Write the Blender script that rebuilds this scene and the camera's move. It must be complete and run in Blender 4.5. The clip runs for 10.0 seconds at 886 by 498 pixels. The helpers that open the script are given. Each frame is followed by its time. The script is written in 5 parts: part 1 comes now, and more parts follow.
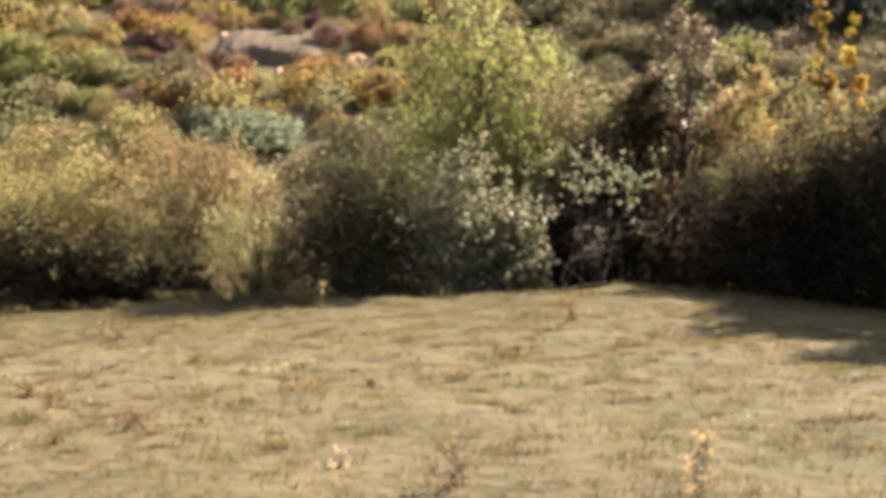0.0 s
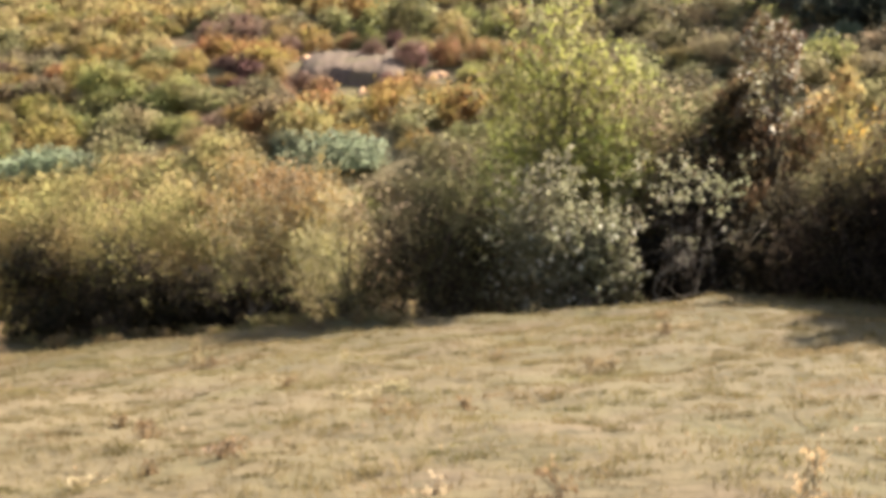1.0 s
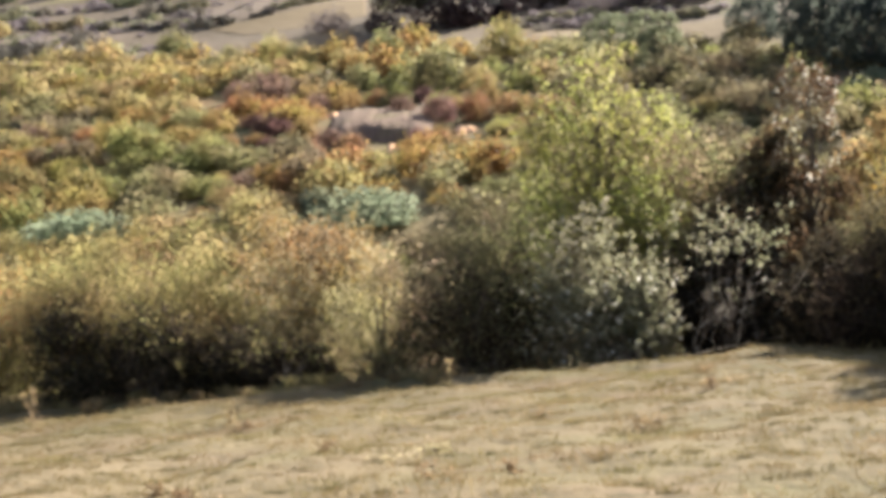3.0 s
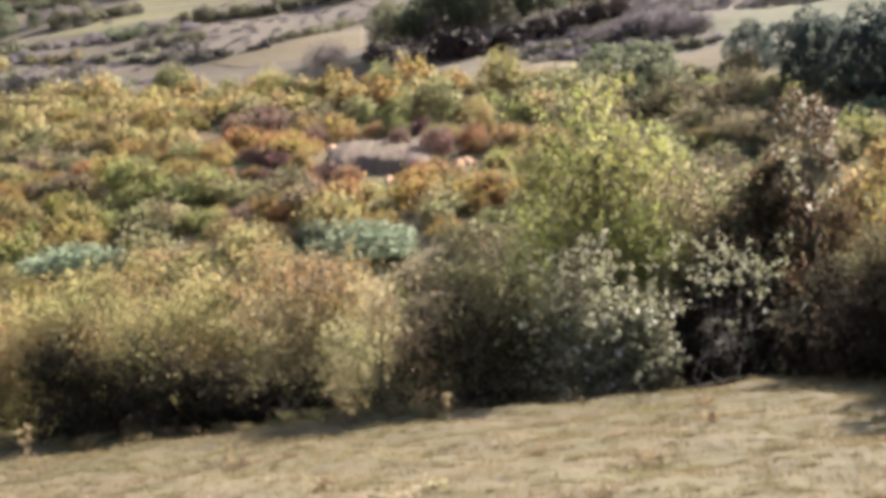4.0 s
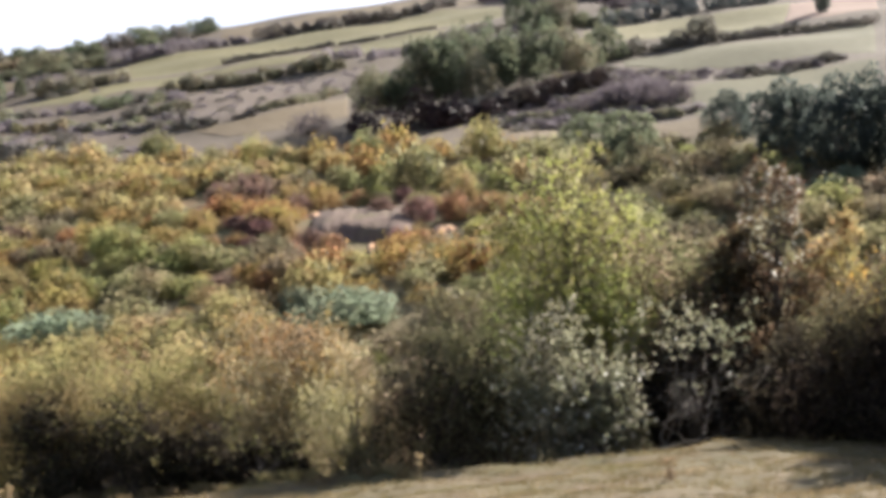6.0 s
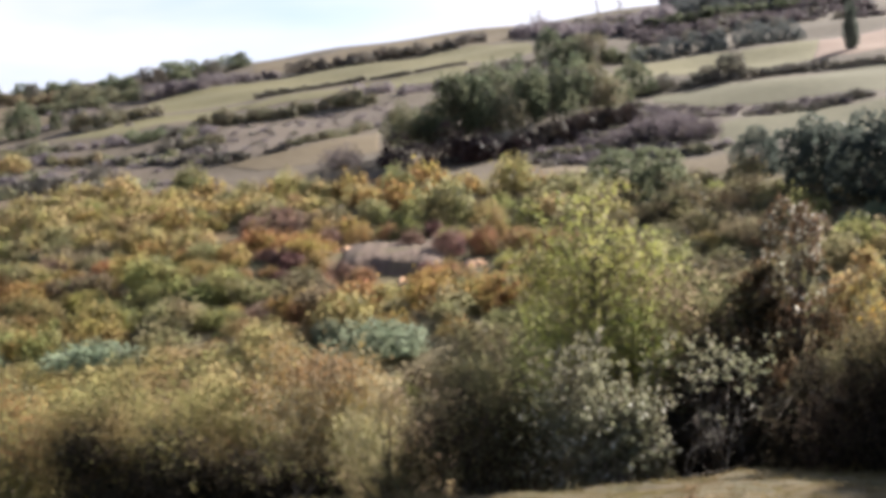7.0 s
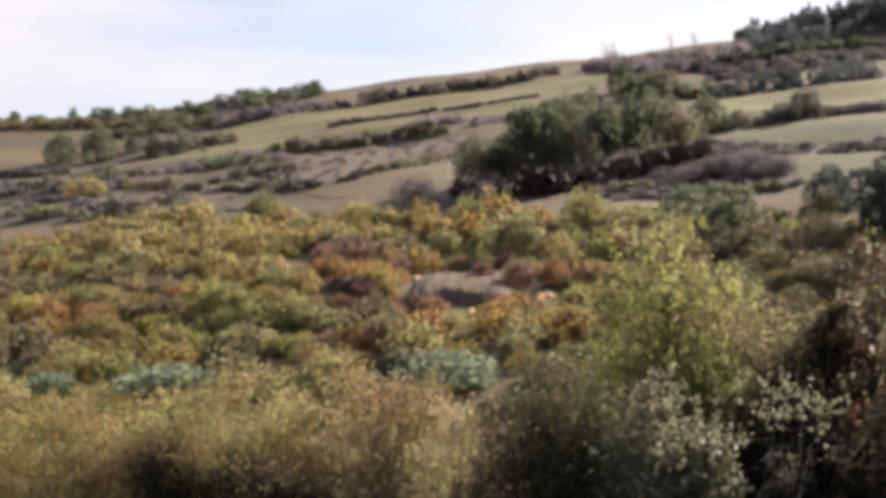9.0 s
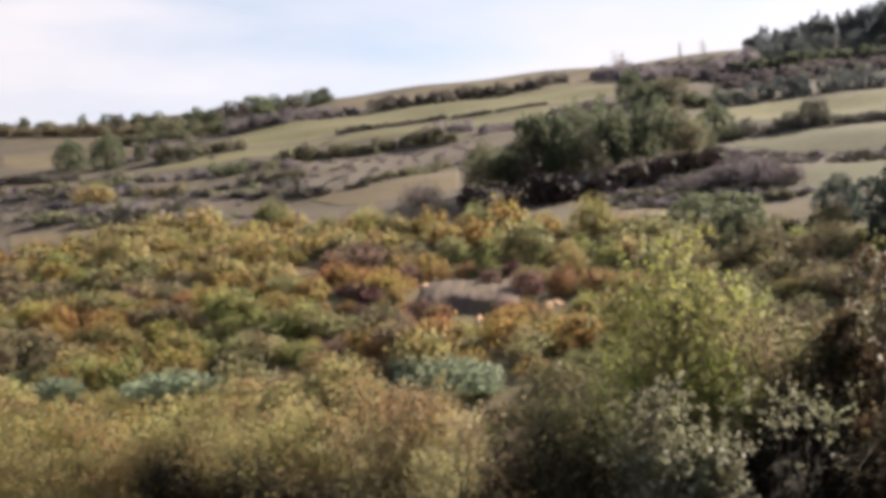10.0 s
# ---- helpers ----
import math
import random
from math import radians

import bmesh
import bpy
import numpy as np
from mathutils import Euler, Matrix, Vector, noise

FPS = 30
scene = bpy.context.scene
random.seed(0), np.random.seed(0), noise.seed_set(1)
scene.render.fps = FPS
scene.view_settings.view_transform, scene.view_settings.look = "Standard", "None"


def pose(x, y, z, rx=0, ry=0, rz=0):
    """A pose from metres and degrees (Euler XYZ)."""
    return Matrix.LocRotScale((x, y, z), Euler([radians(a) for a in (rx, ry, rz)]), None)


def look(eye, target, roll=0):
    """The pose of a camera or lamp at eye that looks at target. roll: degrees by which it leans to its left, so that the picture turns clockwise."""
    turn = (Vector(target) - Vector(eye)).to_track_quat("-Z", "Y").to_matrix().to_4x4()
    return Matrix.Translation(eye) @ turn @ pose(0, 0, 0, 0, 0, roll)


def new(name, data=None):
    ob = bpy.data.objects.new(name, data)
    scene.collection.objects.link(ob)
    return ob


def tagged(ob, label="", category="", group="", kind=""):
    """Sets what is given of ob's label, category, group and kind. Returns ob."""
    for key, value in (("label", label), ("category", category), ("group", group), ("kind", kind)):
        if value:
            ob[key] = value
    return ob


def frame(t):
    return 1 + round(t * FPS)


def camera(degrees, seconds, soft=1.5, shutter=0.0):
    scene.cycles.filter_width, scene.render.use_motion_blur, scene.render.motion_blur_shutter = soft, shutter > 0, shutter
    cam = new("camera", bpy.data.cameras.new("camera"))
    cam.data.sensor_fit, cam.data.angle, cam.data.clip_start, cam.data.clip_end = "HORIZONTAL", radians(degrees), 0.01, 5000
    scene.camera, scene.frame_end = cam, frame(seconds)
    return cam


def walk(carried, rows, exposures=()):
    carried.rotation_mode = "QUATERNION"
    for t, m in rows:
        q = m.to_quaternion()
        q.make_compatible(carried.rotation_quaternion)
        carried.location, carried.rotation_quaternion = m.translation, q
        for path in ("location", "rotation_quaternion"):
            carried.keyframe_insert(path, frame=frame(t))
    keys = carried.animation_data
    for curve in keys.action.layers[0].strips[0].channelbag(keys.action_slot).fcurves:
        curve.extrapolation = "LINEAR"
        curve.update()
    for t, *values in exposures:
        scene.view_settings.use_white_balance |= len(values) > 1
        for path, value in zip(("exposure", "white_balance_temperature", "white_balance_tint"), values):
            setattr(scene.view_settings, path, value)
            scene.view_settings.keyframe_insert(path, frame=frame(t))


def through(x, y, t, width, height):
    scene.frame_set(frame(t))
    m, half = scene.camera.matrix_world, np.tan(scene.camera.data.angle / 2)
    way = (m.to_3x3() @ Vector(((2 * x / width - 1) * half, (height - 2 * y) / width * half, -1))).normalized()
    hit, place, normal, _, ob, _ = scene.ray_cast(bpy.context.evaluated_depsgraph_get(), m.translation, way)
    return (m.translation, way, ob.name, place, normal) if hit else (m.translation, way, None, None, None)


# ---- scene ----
# ---------- camera ----------
def rig(x, y, z, yaw, pitch, lean):
    """A hand-held camera: place, turn to the left, upward tilt and lean, in degrees."""
    return pose(x, y, z, 0, 0, yaw) @ pose(0, 0, 0, 90 + pitch) @ pose(0, 0, 0, 0, 0, -lean)


cam = camera(31.0, 10.0, soft=5.1)
walk(cam, [
    (0.0, rig(-0.008, 0.13, 1.632, -0, -1.439, -0)),
    (0.5, rig(-0.017, 0.238, 1.647, 1.819, -1.222, 1.092)),
    (1.0, rig(-0.032, 0.357, 1.651, 3.124, -0.828, 1.848)),
    (1.5, rig(-0.071, 0.475, 1.655, 3.864, -0.322, 2.322)),
    (2.0, rig(-0.124, 0.591, 1.662, 4.064, 0.186, 2.564)),
    (2.5, rig(-0.145, 0.646, 1.668, 4.105, 0.662, 2.796)),
    (4.0, rig(-0.148, 0.955, 1.722, 4.008, 2.289, 3.315)),
    (4.5, rig(-0.149, 0.85, 1.734, 3.695, 2.85, 3.37)),
    (5.0, rig(-0.115, 0.872, 1.711, 3.296, 3.445, 3.355)),
    (6.5, rig(0.215, -0.512, 1.559, 3.565, 5.332, 3.28)),
    (7.0, rig(0.176, -0.935, 1.521, 4.34, 5.964, 2.941)),
    (7.5, rig(0.128, -1.122, 1.509, 5.176, 6.444, 2.485)),
    (8.0, rig(0.089, -1.152, 1.512, 5.865, 6.741, 2.068)),
    (8.5, rig(0.062, -1.164, 1.506, 6.385, 6.968, 1.647)),
    (9.0, rig(0.041, -1.181, 1.507, 6.743, 7.164, 1.341)),
    (9.5, rig(0.048, -1.149, 1.505, 6.981, 7.324, 1.184)),
    (10.0, rig(0.05, -1.169, 1.497, 7.037, 7.444, 1.116)),
], exposures=[(0.0, 1.67, 7450, 10), (1.0, 1.76, 7250, 10), (2.5, 1.76, 6850, 10), (4.5, 1.69, 6320, 12), (6.5, 1.39, 6250, 12), (8.0, 1.13, 6700, 12), (10.0, 1.07, 6800, 12)])

# ---------- sky and sun ----------
SUN_AZ, SUN_EL = radians(37), radians(33)      # to the right behind the hedge
sky_world = bpy.data.worlds.new("sky")
scene.world = sky_world
sky_world.use_nodes = True
wn, wl = sky_world.node_tree.nodes, sky_world.node_tree.links
wn.clear()
w_out, w_bg, w_sky = wn.new("ShaderNodeOutputWorld"), wn.new("ShaderNodeBackground"), wn.new("ShaderNodeTexSky")
w_sky.sky_type, w_sky.sun_disc = "NISHITA", False
w_sky.sun_elevation, w_sky.sun_rotation = SUN_EL, SUN_AZ
w_sky.dust_density, w_sky.air_density = 1.2, 1.0
w_co, w_map, w_no, w_ramp, w_mix, w_sep, w_low, w_add = (wn.new(k) for k in ("ShaderNodeTexCoord", "ShaderNodeMapping", "ShaderNodeTexNoise", "ShaderNodeMapRange", "ShaderNodeMix", "ShaderNodeSeparateXYZ", "ShaderNodeMapRange", "ShaderNodeMath"))
w_mix.data_type = "RGBA"
w_map.inputs["Scale"].default_value = (1.5, 1.5, 6.0)
w_no.inputs["Scale"].default_value, w_no.inputs["Detail"].default_value = 1.6, 5.0
w_ramp.inputs["From Min"].default_value, w_ramp.inputs["From Max"].default_value = 0.3, 0.7
w_ramp.inputs["To Min"].default_value, w_ramp.inputs["To Max"].default_value = -0.95, 0.35
w_low.inputs["From Min"].default_value, w_low.inputs["From Max"].default_value = 0.75, 0.2    # bright haze low over the horizon
w_add.operation, w_add.use_clamp = "ADD", True
wl.new(w_co.outputs["Generated"], w_map.inputs["Vector"])
wl.new(w_co.outputs["Generated"], w_sep.inputs[0])
wl.new(w_sep.outputs["Z"], w_low.inputs["Value"])
wl.new(w_map.outputs[0], w_no.inputs["Vector"])
wl.new(w_no.outputs["Fac"], w_ramp.inputs["Value"])
wl.new(w_ramp.outputs[0], w_add.inputs[0])
wl.new(w_low.outputs[0], w_add.inputs[1])
wl.new(w_add.outputs[0], w_mix.inputs["Factor"])
wl.new(w_sky.outputs[0], w_mix.inputs["A"])
w_dot, w_glow, w_haze = wn.new("ShaderNodeVectorMath"), wn.new("ShaderNodeMapRange"), wn.new("ShaderNodeVectorMath")    # haze glows towards the sun
w_dot.operation, w_dot.inputs[1].default_value = "DOT_PRODUCT", (math.sin(SUN_AZ) * math.cos(SUN_EL), math.cos(SUN_AZ) * math.cos(SUN_EL), math.sin(SUN_EL))
w_glow.inputs["From Min"].default_value, w_glow.inputs["From Max"].default_value = -0.3, 0.65
w_glow.inputs["To Min"].default_value, w_glow.inputs["To Max"].default_value = 0.42, 1.0
w_haze.operation, w_haze.inputs[0].default_value = "SCALE", (6.75, 6.55, 7.05)
wl.new(w_co.outputs["Generated"], w_dot.inputs[0])
wl.new(w_dot.outputs["Value"], w_glow.inputs["Value"])
wl.new(w_glow.outputs[0], w_haze.inputs["Scale"])
wl.new(w_haze.outputs[0], w_mix.inputs["B"])
wl.new(w_mix.outputs["Result"], w_bg.inputs["Color"])
w_bg.inputs["Strength"].default_value = 0.073
wl.new(w_bg.outputs[0], w_out.inputs["Surface"])

sun_data = bpy.data.lights.new("sun", "SUN")
sun_data.energy, sun_data.angle, sun_data.color = 5.2, radians(0.6), (1.0, 0.93, 0.82)
sun_way = Vector((math.sin(SUN_AZ) * math.cos(SUN_EL), math.cos(SUN_AZ) * math.cos(SUN_EL), math.sin(SUN_EL)))
new("sun", sun_data).matrix_world = look(sun_way * 100, (0, 0, 0))


# ---------- materials ----------
def leaf_paint(name, colours, clear=0.58, rough=0.6, spread=0.04, face=0.82, through=1.22):
    """Leaves: each its own tone, part of the light passes through."""
    m = bpy.data.materials.new(name)
    m.use_nodes = True
    n, l = m.node_tree.nodes, m.node_tree.links
    n.clear()
    out, mix = n.new("ShaderNodeOutputMaterial"), n.new("ShaderNodeMixShader")
    body, thin = n.new("ShaderNodeBsdfPrincipled"), n.new("ShaderNodeBsdfTranslucent")
    geo, info, ramp, hsv = n.new("ShaderNodeNewGeometry"), n.new("ShaderNodeObjectInfo"), n.new("ShaderNodeValToRGB"), n.new("ShaderNodeHueSaturation")
    ramp.color_ramp.interpolation = "LINEAR"
    while len(ramp.color_ramp.elements) < len(colours):
        ramp.color_ramp.elements.new(0.5)
    for i, (e, c) in enumerate(zip(ramp.color_ramp.elements, colours)):
        e.position, e.color = i / (len(colours) - 1), (*c, 1)
    l.new(geo.outputs["Random Per Island"], ramp.inputs[0])
    hue, val = n.new("ShaderNodeMapRange"), n.new("ShaderNodeMapRange")
    hue.inputs["To Min"].default_value, hue.inputs["To Max"].default_value = 0.5 - spread / 2, 0.5 + spread / 2
    val.inputs["To Min"].default_value, val.inputs["To Max"].default_value = 0.87, 1.13
    l.new(info.outputs["Random"], hue.inputs["Value"])
    mul = n.new("ShaderNodeMath")
    mul.operation = "FRACT"
    times = n.new("ShaderNodeMath")
    times.operation, times.inputs[1].default_value = "MULTIPLY", 17.3
    l.new(info.outputs["Random"], times.inputs[0])
    l.new(times.outputs[0], mul.inputs[0])
    l.new(mul.outputs[0], val.inputs["Value"])
    l.new(hue.outputs[0], hsv.inputs["Hue"])
    l.new(val.outputs[0], hsv.inputs["Value"])
    l.new(ramp.outputs[0], hsv.inputs["Color"])
    last = hsv.outputs[0]
    if spread:    # clump by clump the tone drifts
        drift, warm, shift, tint = n.new("ShaderNodeTexNoise"), n.new("ShaderNodeMapRange"), n.new("ShaderNodeMapRange"), n.new("ShaderNodeHueSaturation")
        drift.inputs["Scale"].default_value, drift.inputs["Detail"].default_value = 0.55, 2.0
        for way, lo, hi in ((warm, 0.5 - spread * 0.8, 0.5 + spread * 0.8), (shift, 0.86, 1.14)):
            way.inputs["From Min"].default_value, way.inputs["From Max"].default_value = 0.3, 0.7
            way.inputs["To Min"].default_value, way.inputs["To Max"].default_value = lo, hi
        l.new(geo.outputs["Position"], drift.inputs["Vector"])
        l.new(drift.outputs["Fac"], warm.inputs["Value"])
        split = n.new("ShaderNodeSeparateColor")
        l.new(drift.outputs["Color"], split.inputs[0])
        l.new(split.outputs["Green"], shift.inputs["Value"])
        l.new(warm.outputs[0], tint.inputs["Hue"])
        l.new(shift.outputs[0], tint.inputs["Value"])
        l.new(last, tint.inputs["Color"])
        last = tint.outputs[0]
    for shader, socket, strong in ((body, "Base Color", face), (thin, "Color", through)):
        tone = n.new("ShaderNodeHueSaturation")
        tone.inputs["Value"].default_value = strong
        l.new(last, tone.inputs["Color"])
        l.new(tone.outputs[0], shader.inputs[socket])
    body.inputs["Roughness"].default_value = rough
    body.inputs["Specular IOR Level"].default_value = 0.08
    mix.inputs[0].default_value = clear
    l.new(body.outputs[0], mix.inputs[1])
    l.new(thin.outputs[0], mix.inputs[2])
    l.new(mix.outputs[0], out.inputs[0])
    return m


def earth_paint(name, colours, scale, fine, bump=0.3, rough=0.95, blotches=(), wide_patch=None):
    """Soil, turf and bark: broad patches and a fine grain, with relief."""
    m = bpy.data.materials.new(name)
    m.use_nodes = True
    n, l = m.node_tree.nodes, m.node_tree.links
    body = n["Principled BSDF"]
    geo = n.new("ShaderNodeNewGeometry")
    big, small, ramp, ramp2, mix, bp = (n.new(k) for k in ("ShaderNodeTexNoise", "ShaderNodeTexNoise", "ShaderNodeValToRGB", "ShaderNodeValToRGB", "ShaderNodeMix", "ShaderNodeBump"))
    big.inputs["Scale"].default_value, big.inputs["Detail"].default_value = scale, 6
    small.inputs["Scale"].default_value, small.inputs["Detail"].default_value = fine, 4
    for r, cs in ((ramp, colours[:2]), (ramp2, colours[2:])):
        for e, c, p in zip(r.color_ramp.elements, cs, (0.35, 0.65)):
            e.color, e.position = (*c, 1), p
    mix.data_type, mix.inputs["Factor"].default_value = "RGBA", 0.5
    for t in (big, small):
        l.new(geo.outputs["Position"], t.inputs["Vector"])
    l.new(big.outputs["Fac"], ramp.inputs[0])
    l.new(small.outputs["Fac"], ramp2.inputs[0])
    l.new(ramp.outputs[0], mix.inputs["A"])
    l.new(ramp2.outputs[0], mix.inputs["B"])
    last = mix.outputs["Result"]
    for colour, size, low, high, most in blotches:
        spot, step, lay = n.new("ShaderNodeTexNoise"), n.new("ShaderNodeMapRange"), n.new("ShaderNodeMix")
        spot.inputs["Scale"].default_value, spot.inputs["Detail"].default_value = size, 5
        step.inputs["From Min"].default_value, step.inputs["From Max"].default_value, step.inputs["To Max"].default_value = low, high, most
        lay.data_type = "RGBA"
        lay.inputs["B"].default_value = (*colour, 1)
        l.new(geo.outputs["Position"], spot.inputs["Vector"])
        l.new(spot.outputs["Fac"], step.inputs["Value"])
        l.new(step.outputs[0], lay.inputs["Factor"])
        l.new(last, lay.inputs["A"])
        last = lay.outputs["Result"]
    if wide_patch:    # one broad patch of another colour with a ragged edge
        colour, x, y, r = wide_patch
        off, far, lay, patch_mask = n.new("ShaderNodeVectorMath"), n.new("ShaderNodeMapRange"), n.new("ShaderNodeMix"), n.new("ShaderNodeMath")
        off.operation, off.inputs[1].default_value = "DISTANCE", (x, y, 0)
        far.inputs["From Min"].default_value, far.inputs["From Max"].default_value = r, 0.2 * r
        patch_mask.operation = "MULTIPLY"
        lay.data_type, lay.inputs["B"].default_value = "RGBA", (*colour, 1)
        l.new(geo.outputs["Position"], off.inputs[0])
        l.new(off.outputs["Value"], far.inputs["Value"])
        l.new(far.outputs[0], patch_mask.inputs[0])
        l.new(big.outputs["Fac"], patch_mask.inputs[1])
        l.new(patch_mask.outputs[0], lay.inputs["Factor"])
        l.new(last, lay.inputs["A"])
        last = lay.outputs["Result"]
    l.new(last, body.inputs["Base Color"])
    l.new(small.outputs["Fac"], bp.inputs["Height"])
    bp.inputs["Strength"].default_value, bp.inputs["Distance"].default_value = bump, 0.1
    l.new(bp.outputs[0], body.inputs["Normal"])
    body.inputs["Roughness"].default_value = rough
    body.inputs["Specular IOR Level"].default_value = 0.15
    return m


LEAF = {
    "tan": leaf_paint("tan_olive_leaves", [(0.27, 0.205, 0.11), (0.36, 0.275, 0.155), (0.46, 0.36, 0.22)]),
    "fresh": leaf_paint("hedge_olive_leaves", [(0.1843, 0.1727, 0.08075), (0.26, 0.236, 0.1), (0.33, 0.296, 0.138)]),
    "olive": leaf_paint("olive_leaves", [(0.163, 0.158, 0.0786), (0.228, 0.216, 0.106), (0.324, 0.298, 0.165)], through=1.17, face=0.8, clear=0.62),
    "brownolive": leaf_paint("brown_olive_leaves", [(0.138, 0.109, 0.0659), (0.275, 0.218, 0.132), (0.435, 0.345, 0.238)]),
    "straw": leaf_paint("straw_leaves", [(0.3, 0.235, 0.148), (0.41, 0.33, 0.215), (0.5, 0.415, 0.285)]),
    # near-black leaves: the hedge's shade is put into this colour
    "shadebrush": leaf_paint("shade_brush_leaves", [(0.02749, 0.0231, 0.01616), (0.05497, 0.04613, 0.03299), (0.09928, 0.07721, 0.05494)]),
    "greygreen": leaf_paint("grey_green_leaves", [(0.14, 0.135, 0.08), (0.26, 0.255, 0.165), (0.39, 0.38, 0.28)], rough=0.6),
    "poplar": leaf_paint("yellow_green_leaves", [(0.21, 0.213, 0.056), (0.315, 0.314, 0.086), (0.375, 0.369, 0.12), (0.45, 0.437, 0.175)], clear=0.55, rough=0.5),
    "pale": leaf_paint("pale_pink_leaves", [(0.3094, 0.2541, 0.196), (0.5278, 0.4818, 0.4088), (0.7291, 0.7015, 0.6395)], clear=0.5, rough=0.5),
    # green lifted towards grey, as haze does to the far trees
    "darkgreen": leaf_paint("dark_green_leaves", [(0.06, 0.072, 0.062), (0.08, 0.094, 0.081), (0.105, 0.12, 0.102)]),
    "redbrown": leaf_paint("red_brown_leaves", [(0.07, 0.052, 0.028), (0.125, 0.088, 0.048), (0.2, 0.14, 0.075)]),
    "green": leaf_paint("green_leaves", [(0.185, 0.179, 0.0735), (0.222, 0.212, 0.0886), (0.265, 0.249, 0.104)], through=1.17, face=0.8, clear=0.62),
    "yellowgreen": leaf_paint("mustard_green_leaves", [(0.2616, 0.2221, 0.1), (0.3039, 0.2561, 0.116), (0.3492, 0.292, 0.139)], through=1.17, face=0.8, clear=0.62),
    "yellow": leaf_paint("yellow_leaves", [(0.27, 0.2029, 0.08364), (0.308, 0.2363, 0.09588), (0.3506, 0.2689, 0.1142)], through=1.17, face=0.8, clear=0.62),
    "orange": leaf_paint("orange_leaves", [(0.273, 0.1765, 0.07), (0.309, 0.2018, 0.08), (0.3451, 0.2328, 0.098)], through=1.17, face=0.8, clear=0.62),
    "rust": leaf_paint("rust_leaves", [(0.235, 0.146, 0.08), (0.27, 0.168, 0.091), (0.305, 0.194, 0.106)], through=1.17, face=0.8, clear=0.62),
    "brown": leaf_paint("brown_leaves", [(0.183, 0.145, 0.0951), (0.212, 0.169, 0.11), (0.247, 0.197, 0.132)], through=1.17, face=0.8, clear=0.62),
    "purple": leaf_paint("purple_brown_leaves", [(0.15, 0.094, 0.08), (0.18, 0.113, 0.095), (0.215, 0.137, 0.115)], through=1.17, face=0.8, clear=0.62),
    "teal": leaf_paint("silver_green_leaves", [(0.2, 0.23, 0.15), (0.235, 0.267, 0.178), (0.27, 0.3, 0.208)], through=1.17, face=0.8, clear=0.62),
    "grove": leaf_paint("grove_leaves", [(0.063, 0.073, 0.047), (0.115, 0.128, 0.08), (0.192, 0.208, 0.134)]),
    # distance haze is put into the needles: lighter and bluer
    "conifer": leaf_paint("hazed_conifer_needles", [(0.09, 0.1, 0.1), (0.122, 0.134, 0.132), (0.16, 0.173, 0.168)], clear=0.3),
    # leaf colour lightened to include haze over the hillside
    "hedge": leaf_paint("hazed_hedgerow_leaves", [(0.1475, 0.1341, 0.1135), (0.1992, 0.1811, 0.1503), (0.2507, 0.2253, 0.1871)], clear=0.25),
    "oliverow": leaf_paint("olive_hedgerow_leaves", [(0.177, 0.1697, 0.105), (0.2655, 0.2507, 0.1576), (0.3687, 0.3392, 0.2326)], clear=0.3),
    # brown olive dimmed in colour for the shaded right end of the hedge
    "dusk": leaf_paint("shade_dimmed_brush_leaves", [(0.07, 0.058, 0.034), (0.122, 0.1, 0.06), (0.185, 0.152, 0.095)]),
    # olive-brown with the shade of the slope's right end mixed in
    "dim": leaf_paint("shade_dulled_olive_leaves", [(0.1, 0.088, 0.052), (0.13, 0.113, 0.066), (0.165, 0.142, 0.085)]),
    "sage": leaf_paint("sage_leaves", [(0.1, 0.115, 0.068), (0.152, 0.17, 0.105), (0.215, 0.232, 0.152)]),
    "mauve": leaf_paint("mauve_twigs", [(0.2045, 0.1711, 0.1812), (0.2538, 0.2174, 0.2288), (0.292, 0.2578, 0.2764)], clear=0.45),
    "smoke": leaf_paint("smoky_mauve_twigs", [(0.13, 0.108, 0.115), (0.165, 0.138, 0.146), (0.2, 0.17, 0.18)], clear=0.4),
    "gold": leaf_paint("golden_leaves", [(0.4, 0.24, 0.048), (0.58, 0.3648, 0.08), (0.68, 0.48, 0.144)]),
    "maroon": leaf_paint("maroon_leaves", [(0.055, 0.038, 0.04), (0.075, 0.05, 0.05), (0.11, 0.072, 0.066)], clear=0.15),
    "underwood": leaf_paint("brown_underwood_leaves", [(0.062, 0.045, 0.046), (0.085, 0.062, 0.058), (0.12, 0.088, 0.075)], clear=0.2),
    "dry": leaf_paint("dry_stalks", [(0.14, 0.097, 0.056), (0.24, 0.165, 0.095), (0.34, 0.245, 0.15)], spread=0.01),
}
GRASS = leaf_paint("dry_grass_blades", [(0.17, 0.14, 0.065), (0.24, 0.19, 0.095), (0.29, 0.225, 0.125), (0.18, 0.165, 0.068)], clear=0.5, spread=0.025, face=0.97, through=0.97)
BARK = earth_paint("grey_brown_bark", [(0.10, 0.08, 0.06), (0.16, 0.13, 0.10), (0.07, 0.055, 0.04), (0.20, 0.17, 0.14)], 6, 40)
PALE_BARK = earth_paint("bleached_bark", [(0.27, 0.24, 0.21), (0.37, 0.33, 0.29), (0.21, 0.18, 0.155), (0.40, 0.37, 0.33)], 6, 40)
